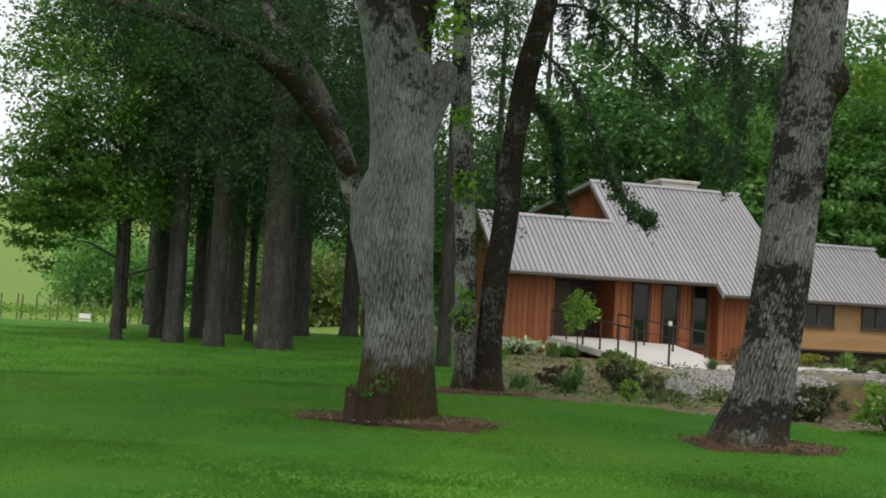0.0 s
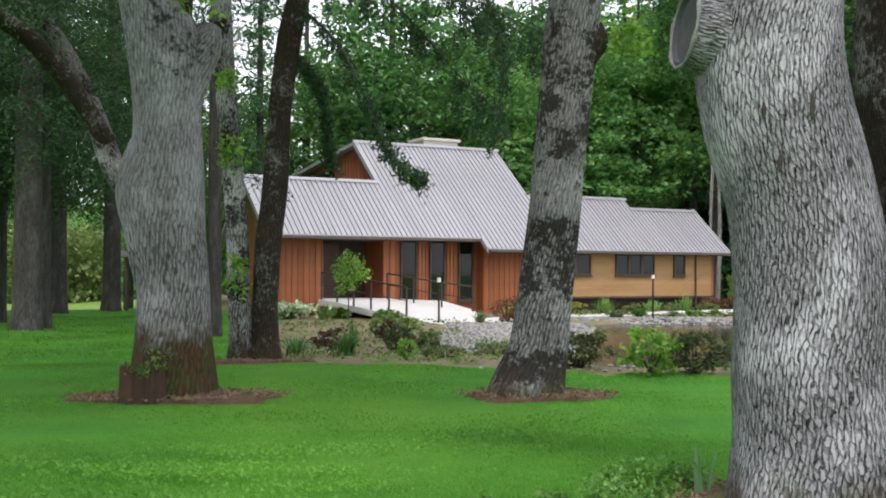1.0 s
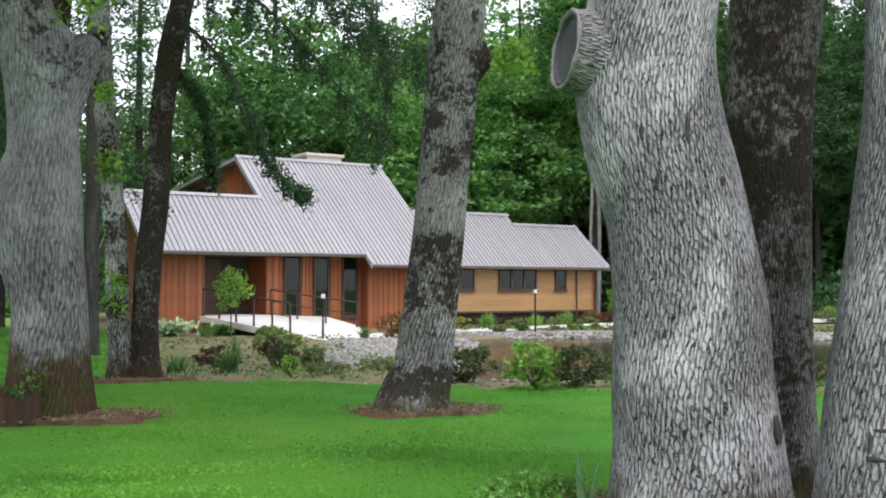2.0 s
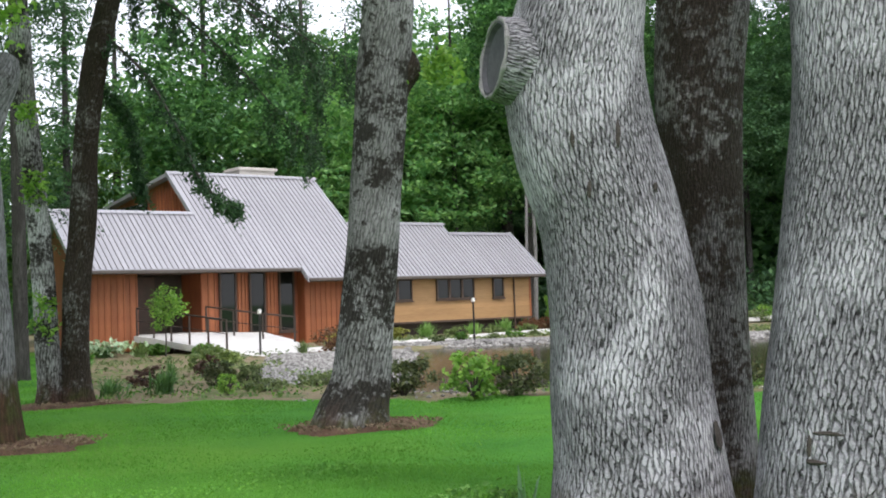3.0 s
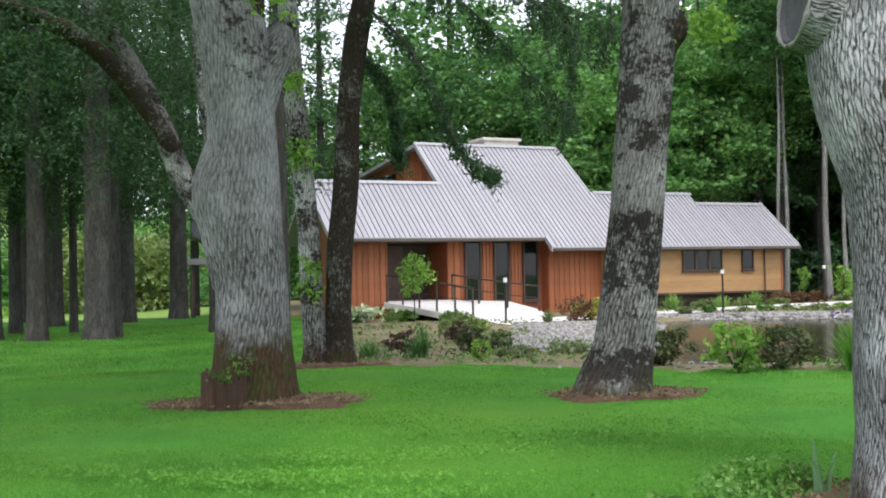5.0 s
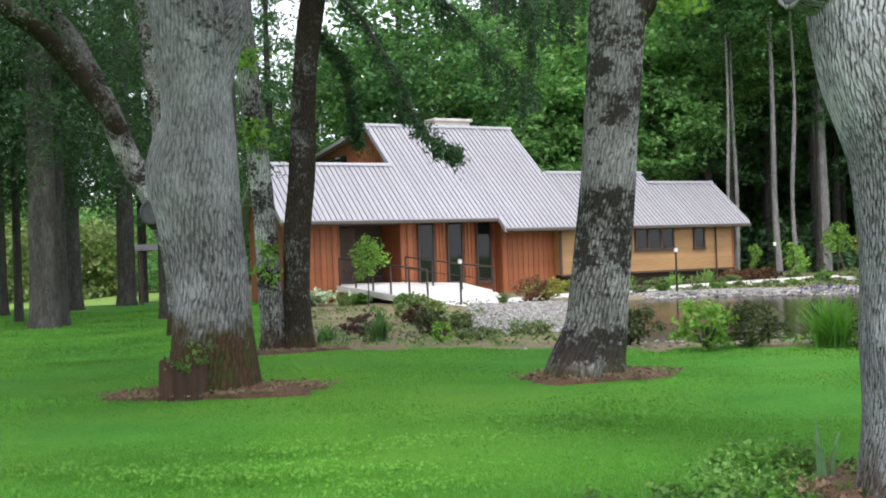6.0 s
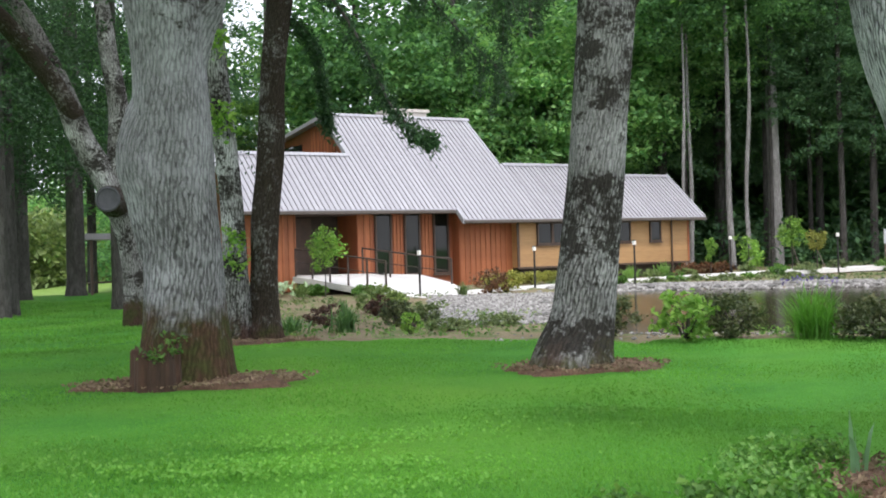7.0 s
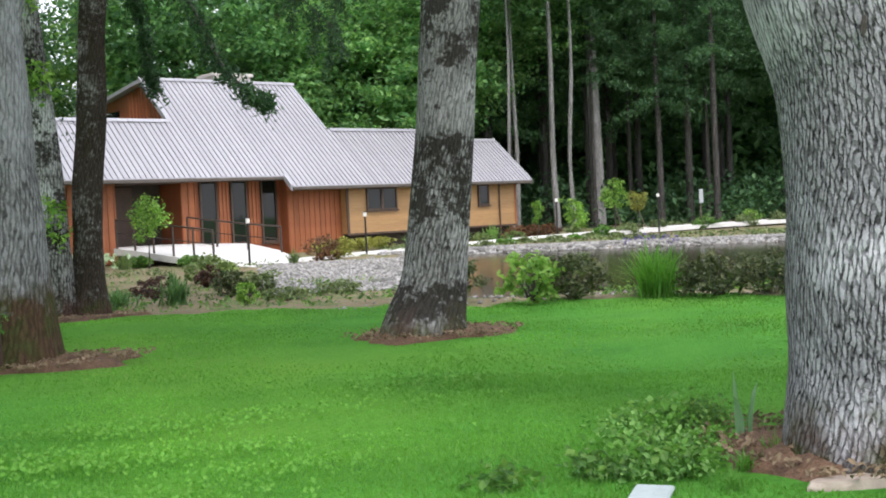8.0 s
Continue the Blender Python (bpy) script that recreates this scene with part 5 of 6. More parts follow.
def blades(r0, x, y, z, n, w, h, wide):
    """Arching strap leaves: three-segment blades from a common foot."""
    a = r0.uniform(0, math.tau, n)
    lean = r0.uniform(0.1, 1.0, n)
    hh = h * r0.uniform(0.6, 1.1, n)
    base = np.stack([x + r0.normal(0, w * 0.08, n), y + r0.normal(0, w * 0.08, n), np.full(n, z - 0.01)], -1)
    out = np.stack([np.cos(a), np.sin(a), 0 * a], -1)
    sd = np.stack([-np.sin(a), np.cos(a), 0 * a], -1)
    vs = []
    for q, ww in ((0, 0.8), (0.4, 1.0), (0.75, 0.8), (1.0, 0.08)):
        p = base + out * (w * 0.5 * lean * q**1.6)[:, None] + np.stack([0 * a, 0 * a, hh * (q - 0.5 * lean * q**2.5)], -1)
        vs += [p - sd * wide * ww / 2, p + sd * wide * ww / 2]
    v = np.stack(vs, 1).reshape(-1, 3)
    i = np.arange(n)[:, None] * 8
    f = np.concatenate([i + (2 * k, 2 * k + 1, 2 * k + 3, 2 * k + 2) for k in range(3)], 0)
    return v, f


def clump(name, label, x, y, w, h, mat, seed, n=90, wide=0.025, flowers=None):
    z = gz(x, y)
    r0 = np.random.default_rng(seed)
    t = thing(name, label, "plant", (x, y, z), "garden plants")
    v, f = blades(r0, x, y, z, n, w, h, wide)
    part("leaves", quads("leaves", v, f, mat), mat, t)
    if flowers:
        c = r0.normal(0, 1, (11, 3)) * (w * 0.13, w * 0.12, 0.035) + (x, y, z + h * 0.92)
        v, f = leaf_cloud(r0, c, (0.02, 0.02, 0.02), 7, 0.03)
        tagged(part("flowers", quads("flowers", v, f, flowers), flowers, t), "violet flowers" if flowers is PETAL_PURPLE else "white flowers", kind="stuff")
        v, f = blades(r0, x, y, z, 16, w * 0.4, h * 1.0, 0.012)
        part("stalks", quads("stalks", v, f, mat), mat, t)
    return t


shrub("lime_shrub", "yellow-green leafy shrub on the pond bank", 9.05, 10.6, 0.62, 0.56, LEAF_LIME, 701, 0.06, 44, 14)
shrub("dark_shrub", "dark russet-green shrub on the pond bank", 9.7, 10.55, 0.72, 0.5, LEAF_DEEP, 702, 0.045, 80, 18)
shrub("dark_shrub", "dark green spreading shrub behind an oak", 9.0, 12.0, 0.8, 0.45, LEAF_DEEP, 703, 0.045, 80, 18)
shrub("dark_shrub", "dark green spreading shrub on the pond bank", 10.55, 9.2, 0.9, 0.42, LEAF_DEEP, 704, 0.045, 80, 18)
shrub("dark_shrub", "dark green low shrub on the pond bank", 11.0, 8.6, 0.9, 0.45, LEAF_DEEP, 714, 0.045, 80, 18)
clump("iris_clump", "green iris clump with violet flowers by the pond", 10.15, 9.75, 1.25, 0.72, BLADE, 705, 300, 0.014, PETAL_PURPLE)
clump("grass_clump", "low clump of broad green blades in the bed", 7.1, 17.2, 0.85, 0.36, BLADE_BLUE, 706, 90, 0.03)
clump("grass_clump", "clump of upright green blades in the bed", 7.85, 16.9, 0.75, 0.52, BLADE_BLUE, 707, 110, 0.028)
clump("grass_clump", "upright fine green plant in the bed", 9.75, 20.9, 0.42, 0.5, BLADE_BLUE, 708, 90, 0.02)
shrub("dark_shrub", "maroon-leaved low shrub in the garden bed", 8.6, 19.2, 0.75, 0.36, LEAF_MAROON, 709, 0.05, 50, 14)
shrub("rhododendron", "rounded yellow-green rhododendron in the garden bed", 11.9, 23.4, 0.95, 0.62, LEAF_SAGE, 710, 0.08, 60, 14)
shrub("rhododendron", "small maroon rhododendron in the garden bed", 11.0, 21.8, 0.5, 0.42, LEAF_MAROON, 711, 0.06, 50, 14)
shrub("dark_shrub", "dark green rounded shrub in the garden bed", 9.35, 18.0, 0.6, 0.44, LEAF_DEEP, 725, 0.05, 60, 14)
shrub("low_shrub", "small lime-green plant at the lawn's edge", 8.35, 15.7, 0.34, 0.36, LEAF_LIME, 712, 0.04, 40, 12)
shrub("low_shrub", "grey-green rounded plant in the garden bed", 9.75, 17.6, 0.45, 0.38, LEAF_GREY, 713, 0.045, 50, 14)
shrub("low_shrub", "low grey-green mat of leaves in the garden bed", 9.15, 15.9, 0.65, 0.2, LEAF_GREY, 728, 0.045, 50, 14)
shrub("low_shrub", "yellow-green cushion plant among stones", 10.4, 16.4, 0.7, 0.2, LEAF_GREY, 715, 0.045, 60, 14)
shrub("low_shrub", "green low plant below the ramp", 13.2, 25.4, 0.8, 0.35, LEAF_SAGE, 716, 0.06, 50, 14)
clump("grass_clump", "tuft of arching green grass beside the ramp", 14.6, 34.0, 1.1, 0.6, BLADE_SAGE, 717, 110, 0.03)
clump("grass_clump", "tuft of grey-green grass at the ramp's foot", 17.9, 29.7, 0.9, 0.5, BLADE_SAGE, 720, 90, 0.025)
shrub("fern", "green fern beside the ramp", 15.3, 34.4, 0.8, 0.34, LEAF_OAK, 718, 0.09, 50, 14)
shrub("fern", "green fern beside the ramp", 15.9, 32.2, 0.8, 0.34, LEAF_OAK, 719, 0.09, 50, 14)
shrub("russet_shrub", "russet feathery shrub at the end of the ramp", 19.0, 29.9, 0.95, 0.8, LEAF_RED, 721, 0.06, 70, 14)
shrub("russet_shrub", "yellow-green shrub beside the path", 19.9, 30.4, 0.9, 0.6, LEAF_GOLD, 722, 0.07, 60, 14)
for i in range(4):
    shrub("golden_shrub", "golden-green low shrub along the wall", 22.6 + i * 0.85, 35.2 + 0.15 * (i % 2), 1.0, 0.45, LEAF_GOLD, 723 + i, 0.07, 60, 14)
for i, x in enumerate((26.4, 28.9, 30.3)):
    clump("feathery_grass", "light green feathery grass beside the tan wall", x, 34.9 + 0.2 * (i % 2), 1.3, 0.75 - 0.1 * (i % 2), BLADE_LIGHT, 730 + i, 150, 0.03)
for i, x in enumerate((27.6, 29.6, 31.4)):
    shrub("green_shrub", "soft sage plant beside the tan wall", x, 34.7, 0.8, 0.34, LEAF_SAGE, 736 + i, 0.06, 40, 14)
for i in range(3):
    shrub("russet_shrub", "dark red low shrub by the tan wall", 32.2 + i * 0.9, 35.5, 1.0, 0.5, LEAF_RED, 740 + i, 0.08, 60, 14)
hosta = clump("hosta", "white-edged hosta at the house corner", 14.0, 35.6, 1.4, 0.45, BLADE_BLUE, 745, 70, 0.12, PETAL_WHITE)
r0 = np.random.default_rng(746)
v, f = leaf_cloud(r0, r0.normal(0, 1, (60, 3)) * (0.45, 0.3, 0.12) + (14.0, 35.4, gz(14.0, 35.4) + 0.3), (0.05,) * 3, 6, 0.12)
part("white_leaves", quads("white_leaves", v, f, PETAL_WHITE), PETAL_WHITE, hosta, "white-variegated leaves")


def small_tree(label, x, y, top, low, w, mat, seed, stake=False, leafsize=0.1, z=None):
    z = gz(x, y)
    t = thing("young_tree", label, "tree", (x, y, z), "young garden trees")
    part("trunk", Geo().tube(smooth_line([(x, y, z - 0.05), (x + 0.02, y, z + low * 0.6), (x - 0.02, y, z + top * 0.9)], 4), list(np.linspace(0.03, 0.01, 9)), 7), TWIG, t)
    r0 = np.random.default_rng(seed)
    for k in range(8):
        a = k * 2.4
        p = Vector((x, y, z + low + (top - low) * k / 10))
        g = Geo().tube([p, p + Vector((0.4 * w * math.cos(a), 0.4 * w * math.sin(a), 0.25))], [0.01, 0.003], 5)
        part("branch", g, TWIG, t)
    n = 46
    d = r0.normal(0, 1, (n, 3))
    d /= np.linalg.norm(d, axis=1)[:, None]
    d *= r0.uniform(0.3, 1, (n, 1)) ** 0.5 * (1 + 0.3 * np.sin(d[:, :1] * 5 + seed))
    v, f = leaf_cloud(r0, d * (w / 2, w / 2, (top - low) / 2) + (x, y, z + (top + low) / 2), (w * 0.07,) * 3, 20, leafsize * 0.85)
    part("crown", quads("crown", v, f, mat), mat, t)
    if stake:
        part("stake", Geo().tube([(x + 0.55, y, z), (x + 0.05, y, z + low * 0.95)], [0.02, 0.02], 6), POST_WOOD, t, "leaning wooden stake")


small_tree("small bright green tree beside the ramp", 15.3, 33.7, 2.05, 0.95, 1.3, LEAF_LIME, 750)
small_tree("thin yellow-green sapling beyond the path", 32.2, 34.2, 1.5, 0.7, 0.45, LEAF_LIME, 751)
small_tree("bushy lime-green young tree beyond the path", 34.3, 34.2, 1.5, 0.2, 1.15, LEAF_LIME, 752)
small_tree("staked young tree with yellow-green leaves", 35.9, 33.4, 2.2, 1.15, 1.05, LEAF_LIME, 753, True)
small_tree("staked young tree with orange-tinged leaves", 36.9, 33.0, 1.7, 0.95, 0.75, LEAF_GOLD, 754, True)
rp = random.Random(4)
for i in range(16):
    x = 33 + i * 0.95
    y = 31.6 - max(0, x - 37) * 0.28 + rp.uniform(-0.3, 0.3) + (2.6 if i % 2 else 0)
    shrub("bank_shrub", "grey-green low plant beside the path", x, y, rp.uniform(0.7, 1.3), rp.uniform(0.3, 0.65), rp.choice((LEAF_GREY, LEAF_OAK, LEAF_GREY, LEAF_LIME)), 760 + i, 0.08, 50, 12)
for i in range(9):
    x, y = 24 + i * 1.15, 31.0 + 0.2 * math.sin(i * 2)
    shrub("bank_shrub", "small green plant between path and stones", x, y, rp.uniform(0.4, 0.8), rp.uniform(0.18, 0.3), rp.choice((LEAF_GREY, LEAF_OAK)), 790 + i, 0.07, 40, 10)

# sign beyond the pond
COVER_GREY = rough_paint("weathered_sign_grey", (0.32, 0.34, 0.36), (0.46, 0.48, 0.5), 5, 0.6)
gx0, gy0 = 43.8, 35.1
sgn = thing("garden_sign", "small pale grey sign on a post by the path", "sign", (gx0, gy0, gz(gx0, gy0)))
part("post", Geo().tube([(gx0, gy0, 0.1), (gx0, gy0, 1.9)], [0.03, 0.03], 7), POST_WOOD, sgn)
part("panel", Geo().box(gx0 - 0.14, gy0 - 0.06, 1.25, gx0 + 0.14, gy0 - 0.035, 1.9, None, 0.01), COVER_GREY, sgn)

# pale alders at the edge of the wood
for i, (x, y, r) in enumerate(((44.1, 41.85, 0.34), (39.1, 39.85, 0.14), (39.7, 39.3, 0.09), (36.2, 39.9, 0.07), (38.0, 41.5, 0.10))):
    t = thing("alder_tree", "slender pale-barked tree at the wood's edge", "tree", (x, y, gz(x, y)), "pale trees at the wood's edge")
    a = part("trunk", pale_data if r > 0.2 else bent_data, BARK_PALE)
    a.parent, a.scale = t, (r, r, 1.0)
    a.rotation_euler.z = i * 1.1
    c = part("crown", maple_data[i % 4], LEAF_MAPLE)
    c.parent, c.location.z, c.scale = t, 10.5 + i % 3, (0.8, 0.8, 0.8)

# ---- stones ----
STONE = rough_paint("grey_bank_stone", (0.09, 0.087, 0.08), (0.24, 0.232, 0.215), 3, 0.85, 0, (1, 1, 1), 0.5, 0.02, 0.3)


def stone_mesh(seed):
    r0 = random.Random(seed)
    bm = bmesh.new()
    bmesh.ops.create_icosphere(bm, subdivisions=1, radius=1)
    for v in bm.verts:
        v.co *= r0.uniform(0.75, 1.15)
        v.co.z *= 0.6
    me = bpy.data.meshes.new("stone")
    bm.to_mesh(me)
    bm.free()
    me.materials.append(STONE)
    return me


stones = [stone_mesh(i) for i in range(6)]
bank = thing("stone_bank", "bank of grey stones along the pond", "stones", (24, 28, 0))
rs = random.Random(12)
for i in range(230):
    a = radians(rs.uniform(36, 72))
    d = rs.gauss(37.5, 0.3)
    x, y, r = HUB[0] + d * math.sin(a), HUB[1] + d * math.cos(a), rs.uniform(0.06, 0.17)
    o = part("stone", stones[i % 6], STONE, bank)
    o.location = (x, y, max(gz(x, y), 0.02) + r * 0.15)
    o.scale, o.rotation_euler = (r, r * rs.uniform(0.7, 1.2), r), (0, 0, rs.uniform(0, 6))
for i in range(60):
    a = radians(rs.uniform(35, 39.5))
    d = rs.uniform(19, 35)
    x, y, r = HUB[0] + d * math.sin(a), HUB[1] + d * math.cos(a), rs.uniform(0.06, 0.15)
    o = part("stone", stones[i % 6], STONE, bank)
    o.location = (x, y, gz(x, y) + r * 0.15)
    o.scale, o.rotation_euler = (r, r, r), (0, 0, rs.uniform(0, 6))


def gravel(name, label, seed, n, a0, a1, d0, d1, s0, s1):
    r0 = np.random.default_rng(seed)
    base = np.array([(1, 0, 0), (-1, 0, 0), (0, 1, 0), (0, -1, 0), (0, 0, 0.6), (0, 0, -0.6)], float)
    tri = np.array([(0, 2, 4), (2, 1, 4), (1, 3, 4), (3, 0, 4), (2, 0, 5), (1, 2, 5), (3, 1, 5), (0, 3, 5)])
    a, d = np.radians(r0.uniform(a0, a1, n)), r0.uniform(d0, d1, n)
    x, y = HUB[0] + d * np.sin(a), HUB[1] + d * np.cos(a)
    z = np.maximum(ground_z(x, y), -0.02)
    th = r0.uniform(0, 6.3, n)
    s = r0.uniform(s0, s1, n)[:, None, None]
    b = base[None] * r0.uniform(0.7, 1.3, (n, 6, 1)) * s
    v = np.stack([b[..., 0] * np.cos(th)[:, None] - b[..., 1] * np.sin(th)[:, None], b[..., 0] * np.sin(th)[:, None] + b[..., 1] * np.cos(th)[:, None], b[..., 2]], -1)
    v = v + np.stack([x, y, z + 0.01], -1)[:, None]
    f = (np.arange(n)[:, None, None] * 6 + tri[None]).reshape(-1, 3)
    m, nn, l, sh = material("gravel_" + str(seed))
    g0 = nn.new("ShaderNodeNewGeometry")
    l.new(ramp(nn, l, g0.outputs["Random Per Island"], (0.0, (0.08, 0.077, 0.07)), (0.5, (0.215, 0.208, 0.193)), (1.0, (0.38, 0.37, 0.35))), sh.inputs["Base Color"])
    sh.inputs["Roughness"].default_value = 0.85
    tagged(new(name, quads(name, v.reshape(-1, 3), f, m)), label, "gravel", kind="stuff")


gravel("gravel_slope", "slope of loose grey stones beside the pond", 801, 16000, 30, 39, 19, 34, 0.03, 0.085)
gravel("gravel_bank", "grey gravel along the far pond bank", 802, 22000, 36, 74, 37.0, 39.7, 0.03, 0.085)
gravel("shore_pebbles", "pale pebbles on the near pond bank", 803, 260, 33, 60, 13.6, 15.6, 0.012, 0.04)

# ---- foreground: flat stone, cover, weeds, grass ----
SLAB = rough_paint("pale_flagstone", (0.27, 0.22, 0.18), (0.42, 0.36, 0.30), 4, 0.85, 0, (1, 1, 1), 0.5, 0.015)
COVER = rough_paint("pale_blue_grey_plastic", (0.28, 0.34, 0.35), (0.40, 0.46, 0.47), 5, 0.6)


def flat_stone(x, y, z, a, b, h, turn, seed):
    r0 = random.Random(seed)
    n = 18
    g = Geo()
    for q, zz in ((1.0, 0), (1.0, h * 0.7), (0.95, h)):
        for i in range(n):
            t = i * math.tau / n
            k = (abs(math.cos(t)) ** 3 + abs(math.sin(t)) ** 3) ** (-1 / 3) * (1 + 0.05 * math.sin(3 * t + seed))
            px, py = a * q * k * math.cos(t), b * q * k * math.sin(t)
            g.v.append((x + px * math.cos(turn) - py * math.sin(turn), y + px * math.sin(turn) + py * math.cos(turn), z + zz))
    g.f = [(j * n + i, j * n + (i + 1) % n, (j + 1) * n + (i + 1) % n, (j + 1) * n + i) for j in range(2) for i in range(n)] + [tuple(range(2 * n, 3 * n)), tuple(range(n))[::-1]]
    return g


tagged(part("flagstone", flat_stone(4.24, 3.74, gz(4.1, 3.7) - 0.035, 0.3, 0.05, 0.07, -0.5, 3), SLAB), "pale buff flagstone at the foot of an oak", "stone")
cov = thing("valve_box", "pale blue-grey plastic valve box lid in the grass", "box", (3.55, 4.22, gz(3.5, 4.2)))
cm = pose(3.50, 4.235, gz(3.5, 4.2) - 0.05, 0, 0, 32)
part("box", Geo().box(-0.115, -0.08, 0, 0.115, 0.08, 0.06, cm, 0.01), TRIM, cov)
part("lid", Geo().box(-0.11, -0.075, 0.06, 0.11, 0.075, 0.085, cm, 0.01), COVER, cov)


def weed(label, x, y, h, w, mat, seed, leafsize):
    z = gz(x, y)
    r0 = np.random.default_rng(seed)
    t = thing("weed_plant", label, "plant", (x, y, z), "weeds by the oak")
    g, cs = Geo(), []
    for k in range(9):
        a = r0.uniform(0, math.tau)
        e = Vector((x + w * r0.uniform(0.1, 0.5) * math.cos(a), y + w * r0.uniform(0.1, 0.5) * math.sin(a), z + h * r0.uniform(0.4, 1)))
        g.tube([(x, y, z - 0.02), Vector((x, y, z)).lerp(e, 0.6) + Vector((0, 0, 0.12 * h)), e], [0.005, 0.004, 0.002], 4)
        cs += [tuple(Vector((x, y, z)).lerp(e, q)) for q in (0.55, 0.8, 1.0)]
    v, f = leaf_cloud(r0, cs, (0.045, 0.045, 0.025), 6, leafsize, 0.5, 1.25)
    part("stems", g, BLADE, t)
    part("leaves", quads("leaves", v, f, mat), mat, t)


rq = random.Random(31)
for i in range(32):
    q, s = rq.uniform(0, 1), rq.gauss(0, 1)
    x, y = 3.7 + 1.2 * q + s * 0.17, 4.3 + 0.75 * q + abs(s) * 0.22 - 0.1
    weed("leafy green weed in the rough grass", x, y, rq.uniform(0.06, 0.14) * (0.6 + 0.6 * q), rq.uniform(0.2, 0.34), rq.choice((LEAF_WEED, LEAF_OAK, LEAF_WEED, CLOVER)), 850 + i, rq.uniform(0.018, 0.036))
clump("iris_clump", "young iris blades beside an oak", 4.5, 4.52, 0.22, 0.4, BLADE_PALE, 899, 6, 0.03)
for i in range(16):
    clump("grass_tuft", "tuft of longer green grass among weeds", 3.5 + 1.1 * rq.random(), 4.0 + 0.75 * rq.random(), 0.22, 0.13, BLADE, 1200 + i, 40, 0.006)


def lawn_blades(seed, n, d0, d1, a0, a1, h, wide):
    r0 = np.random.default_rng(seed)
    d = np.sqrt(r0.uniform(d0 * d0, d1 * d1, n))
    a = np.radians(r0.uniform(a0, a1, n))
    x, y = HUB[0] + d * np.sin(a), HUB[1] + d * np.cos(a)
    keep = bed_mask(x, y) < 0.4
    for cx, cy, rr in ((3.3, 10.55, 0.55), (6.45, 9.15, 0.5), (4.75, 4.05, 0.75), (5.4, 3.2, 0.6)):
        keep &= np.hypot(x - cx, y - cy) > rr
    x, y = x[keep], y[keep]
    n = len(x)
    th = r0.uniform(0, math.tau, n)
    hh = h * r0.uniform(0.5, 1.2, n) * (0.75 + 0.5 * (np.sin(x * 1.9 + 1) * np.sin(y * 1.6) + 0.5))
    hh = np.maximum(hh, h * 0.3)
    z = ground_z(x, y) + 0.02 * np.sin(x * 1.7 + 0.6 * np.sin(y * 1.3)) * np.sin(y * 1.1 + 0.4) - 0.005
    p = np.stack([x, y, z], -1)
    s = np.stack([np.cos(th), np.sin(th), 0 * th], -1) * wide
    lean = np.stack([r0.normal(0, 0.4, n) * hh, r0.normal(0, 0.4, n) * hh, hh], -1)
    v = np.stack([p - s, p + s, p + lean], 1).reshape(-1, 3)
    f = np.arange(n * 3).reshape(-1, 3)
    return v, f


for k, q in enumerate(((901, 150000, 2.5, 8, -8, 62, 0.02, 0.006), (902, 150000, 8, 17, -8, 62, 0.018, 0.010), (903, 50000, 17, 40, -10, 22, 0.05, 0.02))):
    v, f = lawn_blades(*q)
    tagged(new("lawn_grass", quads("lawn_grass", v, f, BLADE)), "short mown green grass", "grass", kind="stuff")
# clover in drifts
r0 = np.random.default_rng(910)
cs = []
for cx, cy, sx, sy, n in ((2.3, 6.6, 0.55, 0.16, 330), (3.1, 7.1, 0.6, 0.14, 260), (1.3, 6.1, 0.4, 0.16, 150), (4.6, 6.9, 0.4, 0.12, 90), (1.0, 7.5, 0.5, 0.15, 90), (2.8, 5.7, 0.3, 0.12, 80), (5.5, 7.6, 0.4, 0.14, 60), (2.0, 5.6, 0.4, 0.12, 90)):
    q = r0.normal(0, 1, (n, 2)) * (sx, sy)
    t = -0.5
    xx, yy = cx + q[:, 0] * math.cos(t) - q[:, 1] * math.sin(t), cy + q[:, 0] * math.sin(t) + q[:, 1] * math.cos(t)
    cs.append(np.stack([xx, yy, ground_z(xx, yy) + 0.045 + 0.02 * np.sin(xx * 1.7) * np.sin(yy * 1.1)], -1))
v, f = leaf_cloud(r0, np.concatenate(cs), (0.035, 0.035, 0.008), 4, 0.024, 0.2, 1.1)
tagged(new("clover", quads("clover", v, f, CLOVER)), "drifts of pale green clover in the lawn", "clover", kind="stuff")


# ground cover that runs wild over the garden bed
def cover(seed, n, a0, a1, d0, d1, mat, size, label):
    r0 = np.random.default_rng(seed)
    a, d = np.radians(r0.uniform(a0, a1, n)), np.sqrt(r0.uniform(d0 * d0, d1 * d1, n))
    x, y = HUB[0] + d * np.sin(a), HUB[1] + d * np.cos(a)
    keep = (bed_mask(x, y) > 0.3) & (np.sin(x * 1.3 + seed) + np.sin(y * 1.1 + x * 0.4) > -0.5)
    x, y = x[keep], y[keep]
    v, f = leaf_cloud(r0, np.stack([x, y, ground_z(x, y) + 0.05], -1), (0.12, 0.12, 0.035), 7, size, 0.7, 1.8)
    v[:, 2] = np.maximum(v[:, 2], 0.02 + np.repeat(ground_z(x, y), 28))
    tagged(new("ground_cover", quads("ground_cover", v, f, mat)), label, "ground cover", kind="stuff")


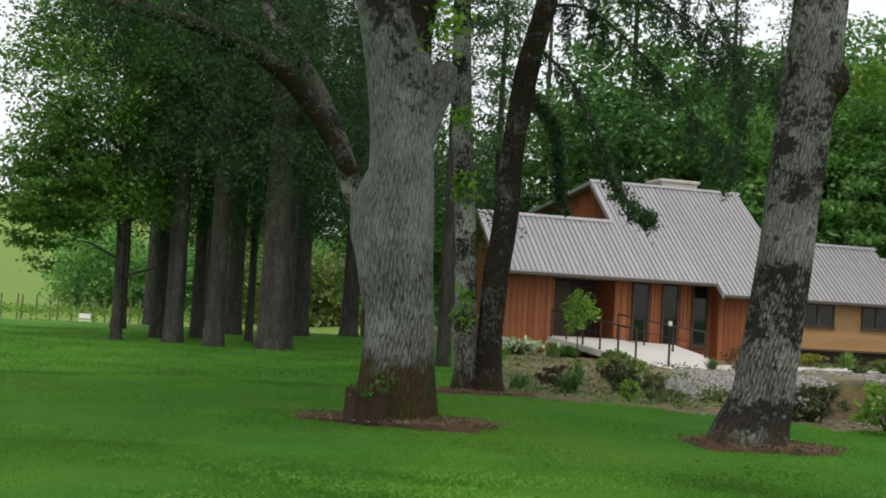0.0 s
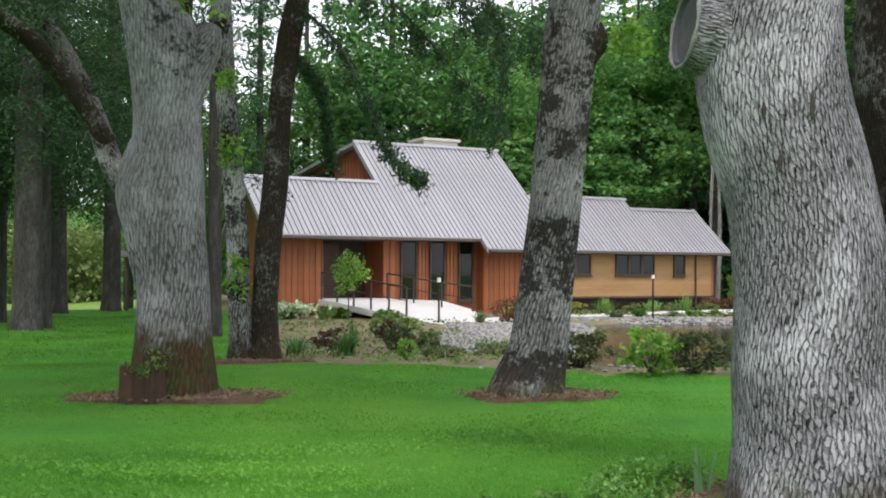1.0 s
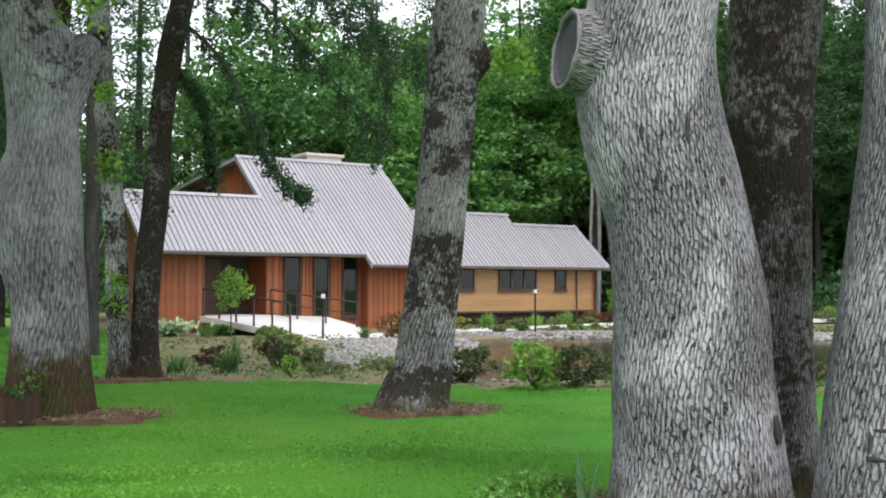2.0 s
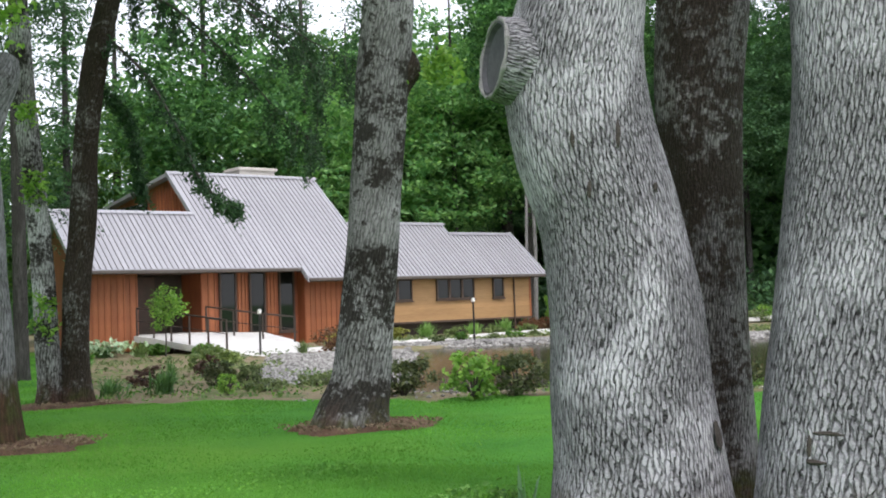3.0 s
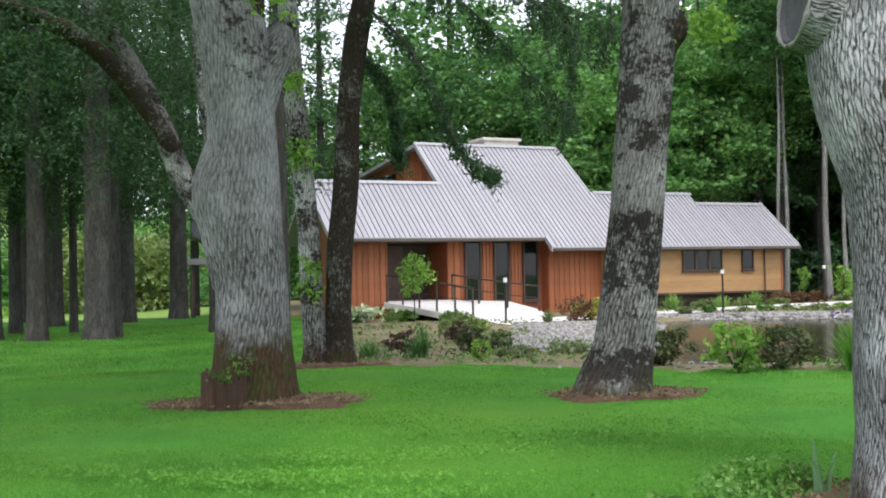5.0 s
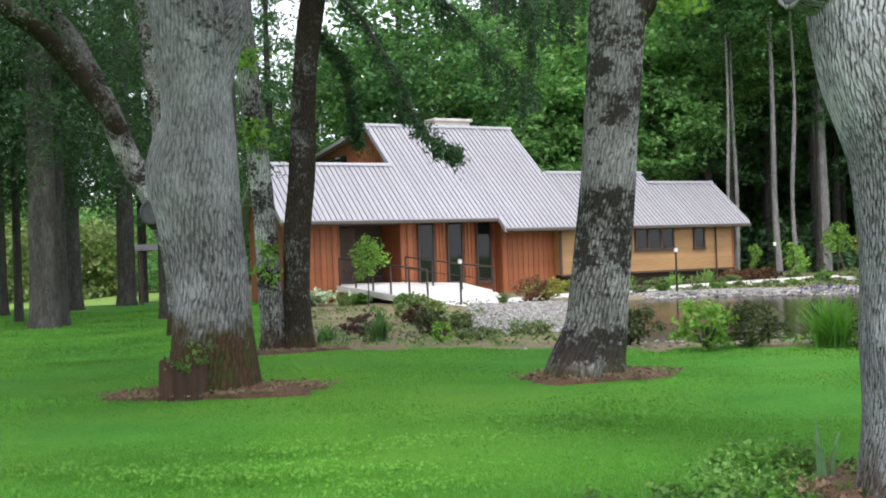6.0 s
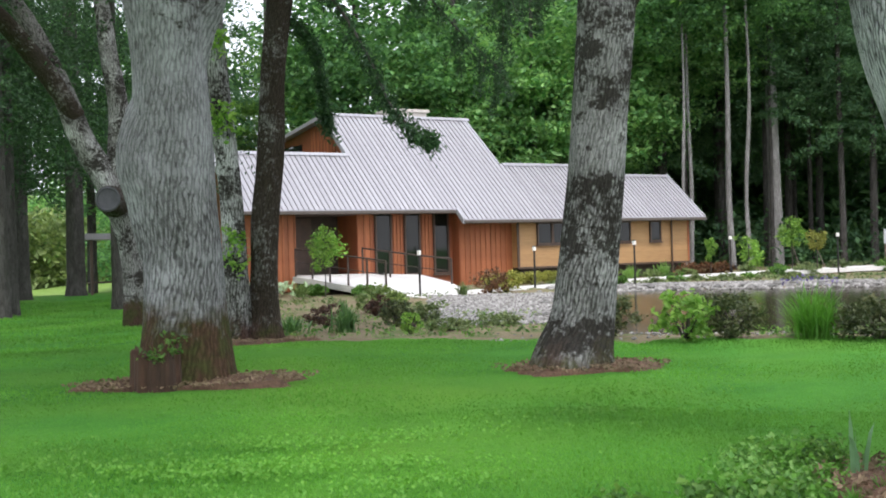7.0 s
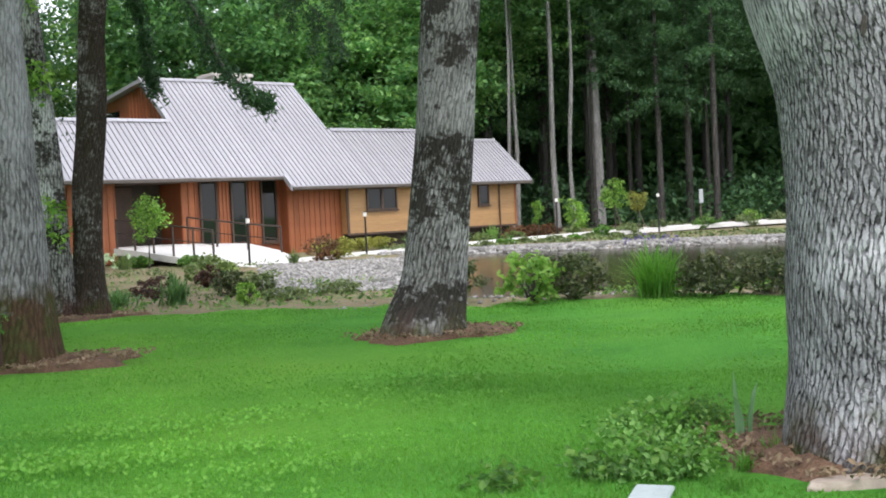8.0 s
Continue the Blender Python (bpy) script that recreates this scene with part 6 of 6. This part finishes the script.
cover(951, 150, 21, 36, 14.6, 24, LEAF_GREY, 0.05, "grey-green ground cover in the garden bed")
cover(952, 140, 21, 36, 14.6, 24, LEAF_OAK, 0.045, "green weeds in the garden bed")
cover(953, 200, 20, 31, 22, 36, LEAF_GREY, 0.07, "grey-green ground cover near the ramp")
cover(954, 300, 38, 62, 12.9, 15.0, LEAF_OAK, 0.035, "short weeds on the pond bank")
cover(955, 800, 36, 75, 39.8, 44, LEAF_GREY, 0.10, "grey-green plants beyond the pond")

# knots and scars in the bark of the two great oaks
KNOT = rough_paint("dark_bark_knot", (0.025, 0.02, 0.017), (0.07, 0.06, 0.05), 20, 0.9, 0, (1, 1, 1), 0.8, 0.01)


def knot(parent, at, normal, w, h, d=0.012):
    bm = bmesh.new()
    bmesh.ops.create_icosphere(bm, subdivisions=2, radius=1)
    rk = random.Random(int(at[2] * 1000))
    for v in bm.verts:
        v.co = Vector((v.co.x * w, v.co.y * h, v.co.z * d)) * rk.uniform(0.8, 1.15)
    me = bpy.data.meshes.new("knot")
    bm.to_mesh(me)
    bm.free()
    me.materials.append(KNOT)
    o = part("knot", me, KNOT, parent, "dark knot in the bark")
    z = Vector(normal).normalized()
    y = (Vector((0.1, 0, 1)) - z * z.dot(Vector((0.1, 0, 1)))).normalized()
    x = y.cross(z)
    m = Matrix((x, y, z)).transposed().to_4x4()
    m.translation = at
    o.matrix_parent_inverse = Matrix.Identity(4)
    o.matrix_basis = parent.matrix_basis.inverted() @ m


knot(t4, (4.288, 3.767, 2.153), (-0.81, -0.59, 0.0), 0.012, 0.042)
knot(t4, (4.417, 3.688, 2.412), (-0.37, -0.92, 0.09), 0.013, 0.07)
knot(t4, (4.247, 3.828, 2.402), (-0.89, -0.45, -0.02), 0.012, 0.045)
knot(t4, (4.587, 3.618, 2.162), (-0.07, -0.99, 0.13), 0.012, 0.026)
knot(t4, (4.823, 3.496, 0.947), (0.41, -0.9, 0.18), 0.05, 0.07)
knot(t6, (4.767, 2.832, 1.01), (-0.92, -0.38, 0.13), 0.075, 0.012)
knot(t6, (4.70, 2.90, 0.96), (-0.95, -0.28, 0.13), 0.012, 0.05)
knot(t6, (4.727, 2.892, 0.886), (-0.95, -0.28, 0.13), 0.05, 0.012)

# a dark straight fir between the great oak and the twin stems
fir(8.35, 25.6, 0.21, 8.0, 2)
